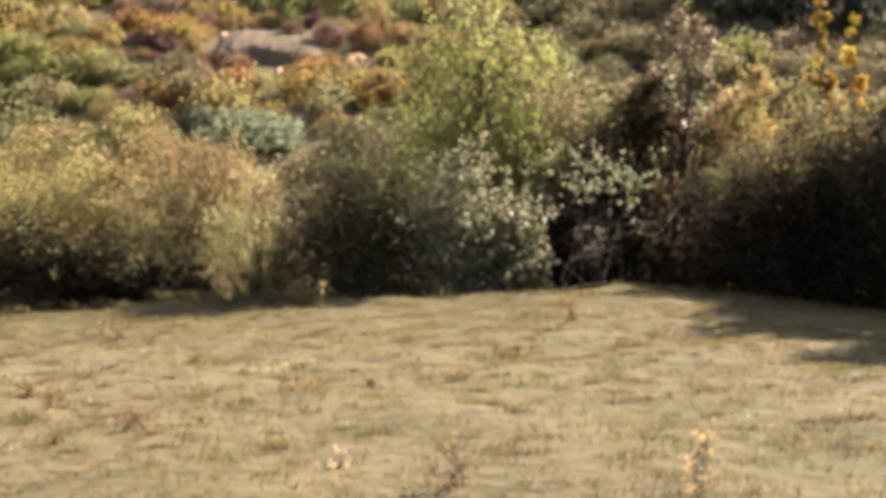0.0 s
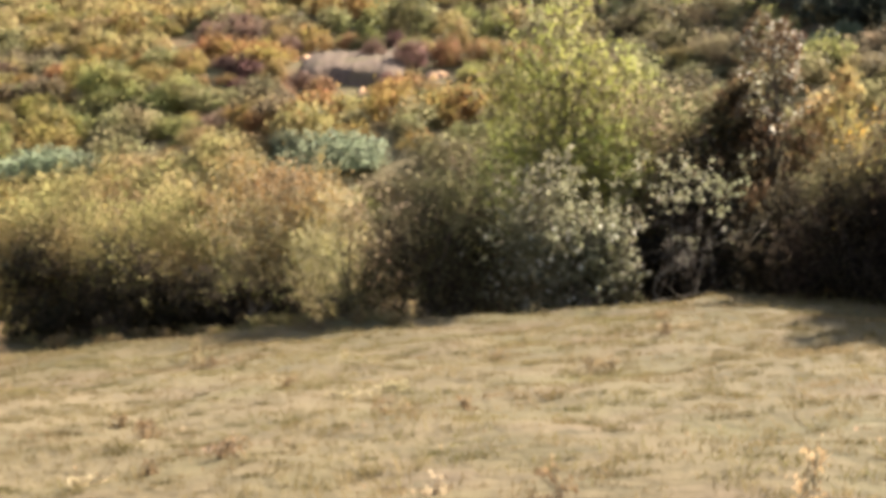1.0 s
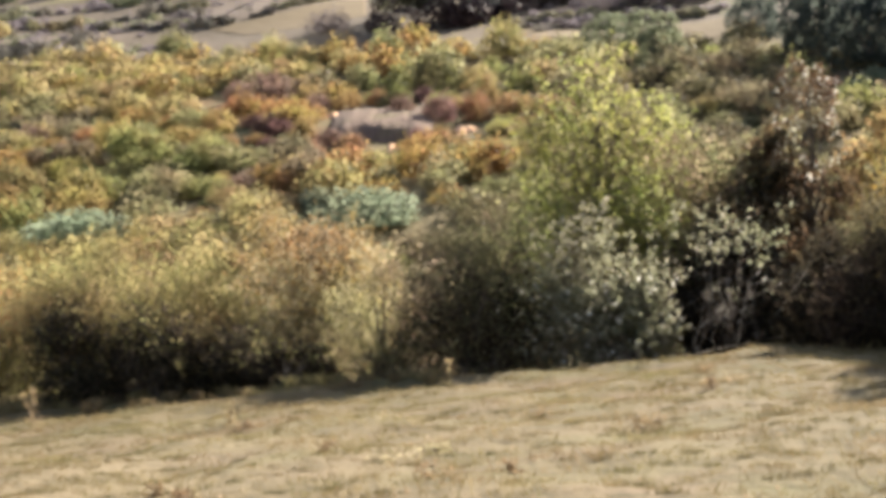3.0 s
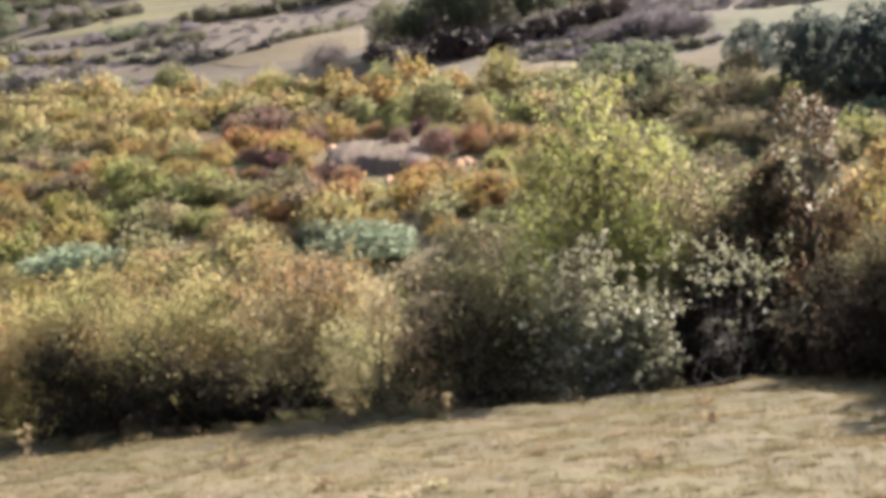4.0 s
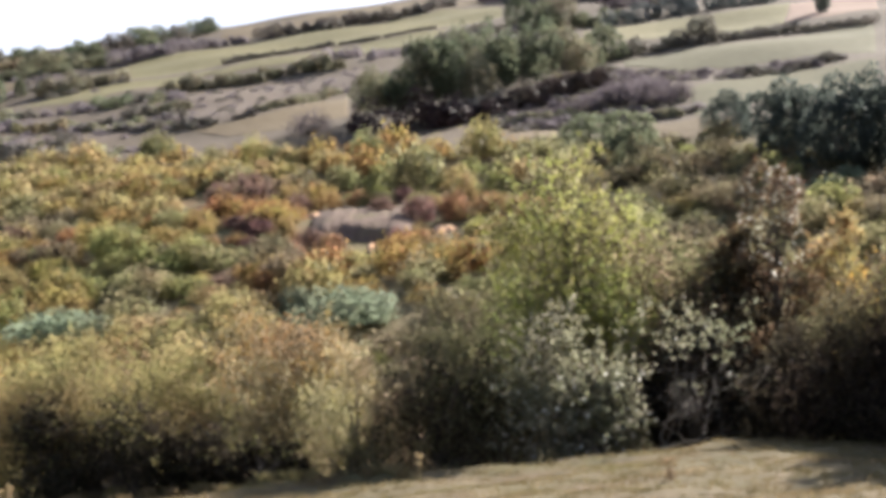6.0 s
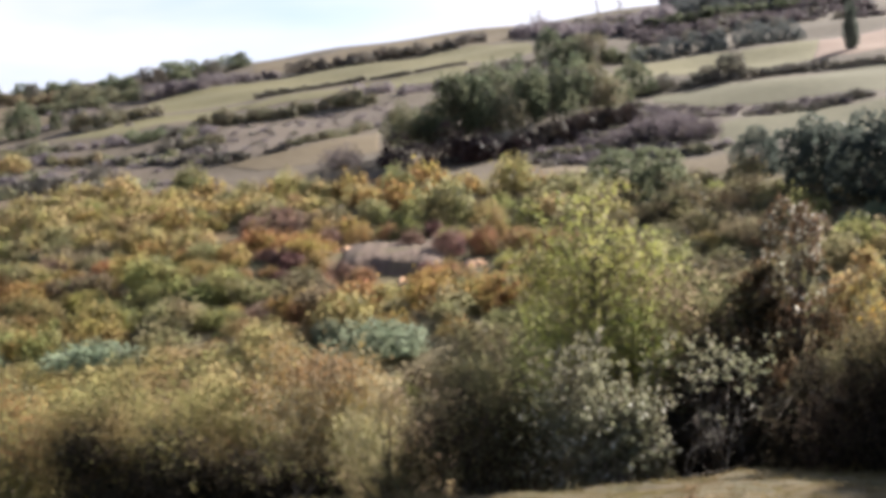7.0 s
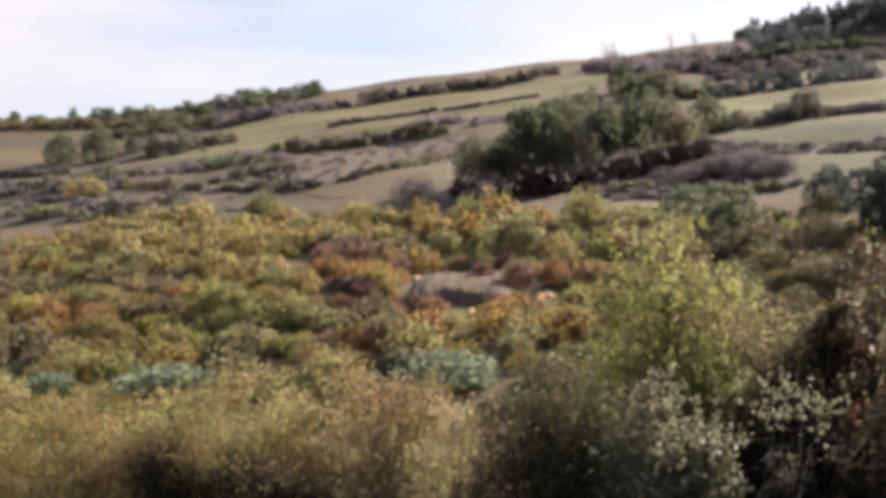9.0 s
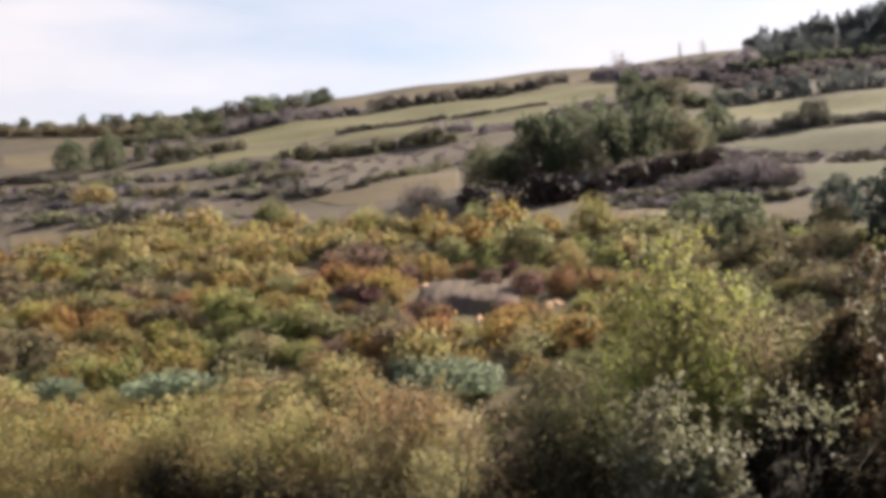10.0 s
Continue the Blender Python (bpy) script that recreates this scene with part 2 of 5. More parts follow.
TURF = earth_paint("dry_turf", [(0.098, 0.083, 0.036), (0.137, 0.098, 0.054), (0.085, 0.067, 0.032), (0.137, 0.102, 0.056)], 0.7, 5, 0.7,
                   blotches=[((0.089, 0.085, 0.033), 0.45, 0.5, 0.68, 0.7), ((0.145, 0.098, 0.067), 0.6, 0.54, 0.7, 0.7), ((0.048, 0.043, 0.020), 1.7, 0.54, 0.70, 0.85), ((0.183, 0.150, 0.092), 2.6, 0.62, 0.76, 0.6)], wide_patch=((0.215, 0.17, 0.102), -6.5, 17.0, 13.0))
SCRUB_GRASS = earth_paint("tall_dry_scrub_grass", [(0.125, 0.102, 0.048), (0.165, 0.125, 0.062), (0.105, 0.085, 0.04), (0.18, 0.14, 0.072)], 0.25, 3, 0.6,
                          blotches=[((0.095, 0.098, 0.038), 0.12, 0.5, 0.62, 0.8), ((0.17, 0.105, 0.05), 0.16, 0.54, 0.66, 0.8)])
SCRUB_SOIL = earth_paint("scrub_soil", [(0.108, 0.083, 0.056), (0.145, 0.11, 0.074), (0.087, 0.067, 0.047), (0.155, 0.12, 0.086)], 0.08, 1.2, 0.5)
BARE = earth_paint("bare_pink_earth", [(0.14, 0.094, 0.07), (0.182, 0.125, 0.094), (0.11, 0.073, 0.057), (0.195, 0.136, 0.105)], 0.5, 3, 0.8, blotches=[((0.13, 0.105, 0.055), 0.35, 0.5, 0.64, 0.8)])
SAND = earth_paint("pale_orange_earth", [(0.64, 0.37, 0.20), (0.74, 0.46, 0.27), (0.56, 0.31, 0.17), (0.76, 0.50, 0.32)], 1.5, 8, 0.4)
FIELD = {
    "green": earth_paint("mown_green_field", [(0.155, 0.138, 0.06), (0.205, 0.175, 0.08), (0.132, 0.118, 0.05), (0.215, 0.182, 0.092)], 0.05, 0.9),
    "straw": earth_paint("stubble_field", [(0.15, 0.108, 0.06), (0.19, 0.138, 0.076), (0.13, 0.095, 0.054), (0.19, 0.146, 0.088)], 0.06, 0.9),
    "dull": earth_paint("grazed_field", [(0.112, 0.102, 0.052), (0.142, 0.128, 0.066), (0.096, 0.088, 0.045), (0.152, 0.134, 0.074)], 0.05, 0.9),
    "pink": earth_paint("pinkish_ploughed_field", [(0.26, 0.17, 0.125), (0.31, 0.21, 0.155), (0.22, 0.145, 0.105), (0.33, 0.225, 0.17)], 0.08, 1.0),
    "brown": earth_paint("grey_brown_fallow", [(0.132, 0.1, 0.073), (0.168, 0.128, 0.094), (0.11, 0.082, 0.062), (0.18, 0.138, 0.106)], 0.08, 1.1),
}

# ---------- the lie of the land ----------
RIDGE_SLOPE, RIDGE_HEIGHT = 0.0705, 83.4


def ease(a, b, v):
    u = np.clip((v - a) / (b - a), 0, 1)
    return u * u * (3 - 2 * u)


def lip(x):
    """Where the meadow ends and the bank drops behind the hedge."""
    return 31.3 + 0.25 * np.sin(x * 0.9) + 0.6 * np.exp(-((x - 4.0) / 1.6) ** 2) - 2.3 * ease(-4.0, -1.0, x) * (1 - ease(2.7, 3.9, x))


def land(x, y):
    """Height of the ground: a level meadow, a dip, and a long slope up to a ridge."""
    x, y = np.asarray(x, float), np.asarray(y, float)
    top = RIDGE_HEIGHT + RIDGE_SLOPE * np.clip(x, -300, 260)
    slope = -2.5 + (top + 2.5) * np.clip((y - 48) / 282.0, 0, 1) - 0.05 * np.clip(y - 330, 0, 400)
    slope = slope + 0.25 * np.sin(x * 0.21 + y * 0.13) * ease(48, 70, y) + 0.2 * np.sin(x * 0.09 - y * 0.31) * ease(48, 70, y)
    e = lip(x)
    meadow = 0.045 * np.clip(x, -25, 3.0) - 0.078 * np.clip(x - 3.8, 0, 8) + 0.055 * np.sin(x * 1.7 + np.sin(y * 0.9)) * np.sin(y * 1.3 + 0.6 * x) + 0.022 * np.sin(x * 4.1 + y * 2.3) * np.sin(y * 3.7 - x)
    meadow = meadow + 0.06 * np.exp(-((y - e + 0.5) / 0.7) ** 2)
    k = ease(0.0, 17.0, y - e)
    return meadow * (1 - ease(0, 4, y - e)) * (1 - k) + (-2.5 * k) * (y <= 48) + slope * (y > 48)


def mesh_from(name, verts, quads, smooth=False):
    """A mesh of quads from arrays."""
    me = bpy.data.meshes.new(name)
    verts, quads = np.asarray(verts, np.float32), np.asarray(quads, np.int32)
    me.vertices.add(len(verts))
    me.vertices.foreach_set("co", verts.ravel())
    me.loops.add(quads.size)
    me.loops.foreach_set("vertex_index", quads.ravel())
    me.polygons.add(len(quads))
    me.polygons.foreach_set("loop_start", np.arange(0, quads.size, quads.shape[1], dtype=np.int32))
    me.polygons.foreach_set("use_smooth", np.full(len(quads), smooth))
    me.update(calc_edges=True)
    me.validate()
    return me


def sheet(name, gx, gy, gz, paint):
    ny, nx = gx.shape
    k = (np.arange(ny - 1)[:, None] * nx + np.arange(nx - 1)[None]).ravel()
    me = mesh_from(name, np.stack([gx.ravel(), gy.ravel(), gz.ravel()], 1), np.stack([k, k + 1, k + nx + 1, k + nx], 1), True)
    me.materials.append(paint)
    return me


def steps(*runs):
    return np.unique(np.concatenate([np.arange(a, b, s) for a, b, s in runs]).round(3))


gx, gy = np.meshgrid(steps((-2400, -300, 150), (-300, -90, 15), (-90, -16, 3), (-16, 16, 0.3), (16, 90, 3), (90, 300, 15), (300, 2401, 150)),
                     steps((-2400, -200, 200), (-200, -5, 15), (-5, 5, 1), (5, 40, 0.3), (40, 60, 1), (60, 345, 2.5), (345, 800, 25), (800, 2601, 200)))
ground = new("ground", sheet("ground", gx, gy, land(gx, gy), TURF))
ground.data.materials.append(SCRUB_GRASS)
ground.data.materials.append(SCRUB_SOIL)
cy = gy[:-1, :-1].ravel() + 0.15
cx = gx[:-1, :-1].ravel() + 0.15
ground.data.polygons.foreach_set("material_index", (cy > lip(cx) + 1.2).astype(np.int32) + (cy > 116).astype(np.int32))
tagged(ground, "rolling ground from dry short meadow to a scrubby hillside", "ground", kind="structure")


FIELD_WORDS = {"green": "pale green mown strip field on the hillside", "pink": "pinkish bare ploughed field on the hillside", "straw": "tan stubble field on the hillside", "dull": "dull green grazed strip on the hillside", "brown": "grey-brown fallow strip on the hillside"}
FIELD_COUNT = [0]


def along(line, n):
    """Even places along a bent line."""
    line = np.array(line, float)
    run = np.concatenate([[0], np.cumsum(np.hypot(*np.diff(line, axis=0).T))])
    at = np.linspace(0, run[-1], n)
    return np.interp(at, run, line[:, 0]), np.interp(at, run, line[:, 1])


def field(tone, far, near, n=48, rag=0.5):
    """A strip field laid over the slope between its far and its near edge."""
    FIELD_COUNT[0] += 1
    (fx, fy), (nx, ny) = along(far, n), along(near, n)
    v = np.linspace(0, 1, 30)[:, None]
    px, py = fx * (1 - v) + nx * v, fy * (1 - v) + ny * v
    edge = np.abs(2 * v - 1) ** 3
    py = py + rag * edge * (np.sin(px * 0.9 + FIELD_COUNT[0]) + np.sin(px * 0.37 + 1))
    rise = np.full(px.shape, 0.04 + 0.006 * (FIELD_COUNT[0] % 7))
    rise[0], rise[-1], rise[:, 0], rise[:, -1] = -0.07, -0.07, -0.07, -0.07
    ob = new("field", sheet("field", px, py, land(px, py) + rise, FIELD[tone]))
    return tagged(ob, FIELD_WORDS[tone], "field", kind="structure")


field("green", [(-61.8, 232.2), (-52.2, 254.4), (-32.5, 263.3), (-13.7, 272.8), (-2.8, 268.4)], [(-54.3, 204.1), (-40.8, 213.8), (-27.2, 226.9), (-12.6, 231.8), (-2.2, 248.0)])
field("green", [(-58.9, 191.2), (-50.8, 199.4), (-39.5, 207.4), (-27.0, 225.1), (-10.0, 231.0)], [(-60.3, 182.0), (-49.5, 178.4), (-41.5, 201.6), (-29.5, 202.2), (-10.8, 212.7)])
field("brown", [(-43.2, 159.8), (-39.1, 165.4), (-34.2, 178.9), (-22.8, 183.5), (-18.3, 185.6)], [(-40.1, 140.2), (-34.0, 143.9), (-27.8, 145.4), (-23.7, 161.7), (-16.8, 170.1)])
field("straw", [(-31.0, 142.3), (-27.7, 144.9), (-23.8, 147.5), (-20.4, 154.9), (-18.1, 162.3)], [(-26.4, 138.0), (-24.1, 136.6), (-21.2, 137.0), (-18.4, 138.9), (-16.0, 141.6)])
field("straw", [(-135.4, 322.0), (-118.9, 299.6), (-101.3, 265.6), (-96.5, 266.5), (-80.6, 249.2)], [(-86.2, 205.0), (-77.2, 194.4), (-79.7, 208.9), (-70.6, 205.8), (-68.6, 212.1)])
field("straw", [(-72.8, 172.8), (-68.0, 171.1), (-63.7, 172.1)], [(-70.4, 167.2), (-63.0, 158.5), (-58.5, 157.9)])
field("brown", [(-68.2, 161.9), (-58.7, 156.9), (-51.4, 149.8), (-41.7, 144.2)], [(-56.8, 134.9), (-51.1, 132.4), (-45.9, 133.7), (-39.7, 137.0)])
field("straw", [(-55.4, 132.8), (-51.2, 131.3), (-43.8, 127.5), (-38.6, 126.6)], [(-50.0, 119.7), (-47.5, 119.4), (-45.0, 121.5), (-40.5, 123.6)])
field("green", [(7.2, 199.1), (15.7, 208.6), (26.6, 205.8), (34.4, 209.3), (37.0, 215.8)], [(8.1, 190.3), (13.6, 181.5), (19.9, 179.9), (29.3, 187.2), (31.0, 187.4)])
field("pink", [(35.4, 209.8), (43.6, 218.0), (49.1, 219.4)], [(30.8, 187.8), (35.9, 186.7), (42.2, 189.1)])
field("dull", [(10.2, 169.6), (15.6, 169.2), (21.9, 171.2), (35.6, 179.2), (39.7, 178.4)], [(10.0, 161.6), (15.3, 155.2), (19.5, 153.8), (28.0, 155.3), (33.4, 150.8)])
field("dull", [(14.0, 138.0), (17.9, 141.6), (23.5, 145.4), (28.4, 146.4), (32.4, 146.4)], [(12.9, 123.6), (15.6, 128.0), (18.1, 126.1), (21.0, 130.4), (28.7, 130.6)])
field("straw", [(9.2, 121.7), (12.3, 122.5), (14.8, 123.6)], [(9.3, 115.8), (12.0, 115.8), (14.1, 116.5)])
field("straw", [(-3.1, 131.6), (2.6, 133.0), (8.2, 132.2)], [(-1.1, 119.4), (3.0, 116.6), (5.8, 122.3)])
field("straw", [(-58.0, 299.0), (-43.0, 320.4), (-25.9, 328.0), (-13.9, 326.6), (-6.7, 319.1)], [(-53.1, 273.6), (-43.2, 263.3), (-32.7, 265.1), (-21.5, 271.1), (-5.8, 274.4)])


# ---------- plants ----------
def leaf_mesh(name, centres, size, paint, rng, slim=0.55, upright=0.0, far=False, facing=None, ruffle=0.55):
    """Folded leaves, one quad each, at the given centres; far ones are plain triangles. facing: the way each leaf's face turns."""
    n = len(centres)
    if facing is None:
        m = n // 6 + 1
        a = np.repeat(rng.normal(size=(m, 3)), 6, 0)[:n] + 0.7 * rng.normal(size=(n, 3))
        a[:, 2] += upright
        a /= np.linalg.norm(a, axis=1)[:, None]
        b = np.cross(a, np.repeat(rng.normal(size=(m, 3)), 6, 0)[:n] + 0.5 * rng.normal(size=(n, 3)))
        b /= np.linalg.norm(b, axis=1)[:, None] + 1e-9
        c = np.cross(a, b)
    else:
        c = facing + ruffle * rng.normal(size=(n, 3))
        c /= np.linalg.norm(c, axis=1)[:, None] + 1e-9
        a = np.cross(c, rng.normal(size=(n, 3)))
        a /= np.linalg.norm(a, axis=1)[:, None] + 1e-9
        b = np.cross(c, a)
    s = (size * rng.uniform(0.65, 1.35, n))[:, None]
    if far:
        v = np.stack([centres - a * s / 2 - b * s * slim / 2, centres - a * s / 2 + b * s * slim / 2, centres + a * s / 2], 1).reshape(-1, 3)
        me = mesh_from(name, v, np.arange(3 * n).reshape(n, 3))
        me.materials.append(paint)
        return me
    v = np.stack([centres - a * s / 2, centres + b * s * slim / 2 + c * s * 0.12, centres + a * s / 2, centres - b * s * slim / 2 + c * s * 0.12], 1).reshape(-1, 3)
    me = mesh_from(name, v, np.arange(4 * n).reshape(n, 4))
    me.materials.append(paint)
    return me


def tubes(name, paths, paint, sides=5):
    """Tapered round stems along bent lines: each a list of (point, radius)."""
    v, q = [], []
    for path in paths:
        start = len(v)
        for i, (p, r) in enumerate(path):
            p = Vector(p)
            d = Vector(path[min(i + 1, len(path) - 1)][0]) - Vector(path[max(i - 1, 0)][0])
            d.normalize()
            s = d.orthogonal().normalized()
            t = d.cross(s)
            for k in range(sides):
                w = 2 * math.pi * k / sides
                v.append(p + (s * math.cos(w) + t * math.sin(w)) * r)
            if i:
                o = start + (i - 1) * sides
                q += [(o + k, o + (k + 1) % sides, o + sides + (k + 1) % sides, o + sides + k) for k in range(sides)]
    me = mesh_from(name, np.array([tuple(p) for p in v]), q, True)
    me.materials.append(paint)
    return me


def bend(a, b, r0, r1, rng, n=5, wobble=0.06):
    """A bent tapered line from a to b."""
    a, b = np.asarray(a, float), np.asarray(b, float)
    size = np.linalg.norm(b - a)
    out = []
    for i in range(n):
        u = i / (n - 1)
        p = a * (1 - u) + b * u + rng.normal(size=3) * wobble * size * math.sin(math.pi * u)
        p[2] += 0.08 * size * math.sin(math.pi * u)
        out.append((p, r0 * (1 - u) + r1 * u))
    return out


def lobes_dome(w, d, h, n, rng, low=0.15):
    """Clumps that fill an uneven dome: centres and radii."""
    c, r = [], []
    while len(c) < n:
        p = rng.uniform(-1, 1, 3)
        p[2] = (p[2] + 1) / 2
        k = math.hypot(p[0], p[1]) ** 2 + (max(p[2] - 0.35, 0) / 0.65) ** 2
        if k > 1 or (k < 0.25 and rng.random() < 0.6):
            continue
        rad = rng.uniform(0.10, 0.25) * min(w, h) * (1.15 - 0.45 * p[2])
        c.append((p[0] * (w / 2 - rad * 0.7), p[1] * (d / 2 - rad * 0.7), max(low * h + p[2] * (h - low * h - rad * 0.8), rad * 0.6)))
        r.append(rad)
    return np.array(c), np.array(r)


def lobes_egg(w, h, bottom, n, rng, tip=0.45):
    """Clumps that fill an egg-shaped tree crown above a bare trunk."""
    c, r = [], []
    while len(c) < n:
        z = rng.random()
        wide = (math.sin(math.pi * (z * 0.72 + 0.2)) ** 0.6) * (1 - (1 - tip) * z * z)
        ang, k = rng.uniform(0, 2 * math.pi), math.sqrt(rng.uniform(0.25, 1))
        rad = rng.uniform(0.11, 0.2) * w * (1.1 - 0.35 * z)
        c.append((math.cos(ang) * k * wide * (w / 2 - rad * .6), math.sin(ang) * k * wide * (w / 2 - rad * .6), bottom + z * (h - bottom - rad)))
        r.append(rad)
    return np.array(c), np.array(r)


def spray(c, r, n, rng, fill=0.55, shoots=0.12):
    """Leaf places on and in the clumps, some on shoots that stick out."""
    m = n // 6 + 1
    k = np.repeat(rng.choice(len(c), m, p=(r ** 2) / (r ** 2).sum()), 6)[:n]
    u = np.repeat(rng.normal(size=(m, 3)), 6, 0)[:n]
    u /= np.linalg.norm(u, axis=1)[:, None]
    rad = r[k] * (fill + (1.08 - fill) * np.repeat(rng.random(m), 6)[:n] ** 0.6)
    out = np.repeat(rng.random(m) < shoots, 6)[:n]
    rad = np.where(out, r[k] * rng.uniform(1.0, 1.55, n), rad)
    u[out, 2] = np.abs(u[out, 2])
    p = c[k] + u * rad[:, None] + rng.normal(size=(n, 3)) * (r[k] * 0.16)[:, None]
    # shoots gather their leaves along a few lines
    snap = np.round(u * 3) / 3
    p[out] = (c[k] + snap * rad[:, None])[out] + rng.normal(size=(out.sum(), 3)) * 0.05 * r[k][out, None]
    p[:, 2] = np.maximum(p[:, 2], 0.02)
    return p, u


def mound(n, rng, flat=1.0):
    """Round clumps heaped to a bush two wide and one high."""
    c, r = [(0.0, 0.0, 0.3)], [0.5]
    while len(c) < n:
        d = rng.normal(size=3)
        d[2] = abs(d[2])
        d /= np.linalg.norm(d)
        k = rng.uniform(0.55, 1.0)
        c.append((d[0] * 0.66 * k, d[1] * 0.66 * k, 0.12 + d[2] * 0.52 * k * flat))
        r.append(rng.uniform(0.13, 0.33))
    return np.array(c), np.array(r)


def skin(c, r, n, rng, shoots=0.05, rough=0.1, inner=0.8):
    """Leaf places over the outside of heaped clumps, and the way each leaf faces."""
    out_p, out_u, got = [], [], 0
    while got < n:
        k = rng.choice(len(c), 2 * n, p=(r ** 2) / (r ** 2).sum())
        u = rng.normal(size=(2 * n, 3))
        u /= np.linalg.norm(u, axis=1)[:, None]
        reach = 1 + rough * rng.normal(size=2 * n)
        up = (rng.random(2 * n) < shoots) & (u[:, 2] > 0.3)
        reach = np.where(up, rng.uniform(1.0, 1.6, 2 * n), reach)
        p = c[k] + u * (r[k] * reach)[:, None]
        deep = np.zeros(2 * n, bool)
        for j in range(len(c)):
            deep |= (((p - c[j]) ** 2).sum(1) < (inner * r[j]) ** 2) & (k != j)
        keep = ~deep & (p[:, 2] > 0.0)
        out_p.append(p[keep])
        out_u.append(u[keep])
        got += int(keep.sum())
    return np.concatenate(out_p)[:n], np.concatenate(out_u)[:n]


def part(name, me, parent, label=""):
    ob = new(name, me)
    ob.parent = parent
    return tagged(ob, label) if label else ob


def plant_root(name, x, y, turn=0.0, size=(1, 1, 1), sink=0.05):
    ob = new(name)
    ob.empty_display_size = 0.2
    ob.matrix_basis = Matrix.LocRotScale((x, y, float(land(x, y)) - sink), Euler((0, 0, turn)), size)
    return ob


TONE_WORDS = {"fresh": "light olive", "orange": "dull orange", "yellowgreen": "mustard green", "olive": "olive", "brownolive": "brownish olive", "shadebrush": "dark green", "pale": "pale pinkish", "greygreen": "grey-green", "gold": "golden"}


def big_shrub(name, x, y, w, top, leaves, label, seed, n=9000, leaf=0.092, lobes=44, stems=5, bark=BARK, deep=0.8, slim=0.55, fill=0.55, shoots=0.12, second=None, low=0.12, thick=1.0):
    """A hedge shrub seen near: stems from the ground and a crown of single leaves."""
    rng = np.random.default_rng(seed)
    root = plant_root(name, x, y)
    h = top - float(land(x, y)) + 0.05
    c, r = lobes_dome(w, w * deep, h, lobes, rng, low)
    for i in range(stems):
        mine = [k for k in range(len(c)) if k % stems == i]
        foot = np.array([rng.uniform(-0.18, 0.18) * w, rng.uniform(-0.15, 0.15) * w, 0.0])
        paths = [bend(foot, c[k], (0.022 + 0.006 * h) * thick, 0.006 * thick, rng, 5, 0.08) for k in mine]
        for k in mine:
            for _ in range(3):
                tip = c[k] + rng.normal(size=3) * r[k] * 0.7
                paths.append(bend(c[k], tip, 0.008, 0.003, rng, 3, 0.1))
        part("stem", tubes("stem", paths, bark, 4), root)
    n = int(n * 1.6)
    pts, way = spray(c, r, n, rng, fill, shoots)
    if second:
        tone, share, where = second
        chosen = (rng.random(n) < share) & where(pts, w, h)
        part("foliage", leaf_mesh("foliage", pts[~chosen], leaf, LEAF[leaves], rng, slim, 0.3, facing=way[~chosen], ruffle=0.7), root)
        tagged(part("foliage", leaf_mesh("foliage", pts[chosen], leaf * 1.15, LEAF[tone], rng, slim, 0.3, facing=way[chosen], ruffle=0.7), root, TONE_WORDS[tone] + " leaves among the rest"), kind="stuff")
    else:
        part("foliage", leaf_mesh("foliage", pts, leaf, LEAF[leaves], rng, slim, 0.3, facing=way, ruffle=0.7), root)
    return tagged(root, label, "shrub")


def big_tree(name, x, y, w, top, leaves, label, seed, n=12000, leaf=0.1, lobes=46, bottom=0.2, tip=0.8, second=None, clump=1.0, broad=False):
    """A young tree seen near: trunk, limbs and a loose crown."""
    rng = np.random.default_rng(seed)
    root = plant_root(name, x, y)
    h = top - float(land(x, y)) + 0.05
    if broad:
        c, r = lobes_dome(w, w * 0.9, h * (1 - bottom), lobes, rng, 0.02)
        c[:, 2] += bottom * h
    else:
        c, r = lobes_egg(w, h, bottom * h, lobes, rng, tip)
    r, k0 = r * clump, min(1.0, w / 2.5)
    trunk = part("trunk", tubes("trunk", [bend((0, 0, 0), (0.1, 0, h * 0.86), 0.10 * k0, 0.015 * k0, rng, 8, 0.015)], BARK, 8), root)
    for k in range(len(c)):
        z = max(0.25, c[k][2] * 0.62)
        part("limb", tubes("limb", [bend((0.1 * z / h, 0, z), c[k], 0.03 * k0, 0.006, rng, 5, 0.05)] +
                           [bend(c[k], c[k] + rng.normal(size=3) * r[k] * 0.7, 0.008 * k0, 0.003, rng, 3, 0.1) for _ in range(4)], BARK, 4), trunk)
    n = int(n * 1.5)
    pts, way = spray(c, r, n, rng, 0.4, 0.12)
    if second:
        tone, share, where = second
        chosen = (rng.random(n) < share) & where(pts, w, h)
        part("crown", leaf_mesh("crown", pts[~chosen], leaf, LEAF[leaves], rng, 0.6, 0.1, facing=way[~chosen], ruffle=0.7), root)
        tagged(part("foliage", leaf_mesh("foliage", pts[chosen], leaf * 1.35, LEAF[tone], rng, 0.55, 0.1, facing=way[chosen], ruffle=0.7), root, TONE_WORDS[tone] + " leaves in the crown"), kind="stuff")
    else:
        part("crown", leaf_mesh("crown", pts, leaf, LEAF[leaves], rng, 0.6, 0.1, facing=way, ruffle=0.7), root)
    return tagged(root, label, "tree")


# the hedge along the meadow's edge
always = lambda p, w, h: np.full(len(p), True)
lower = lambda p, w, h: p[:, 2] < 0.6 * h
upper = lambda p, w, h: p[:, 2] + 0.2 * h * np.sin(7.1 * p[:, 0] + 5.3 * p[:, 1] + 11 * p[:, 2]) > 0.5 * h
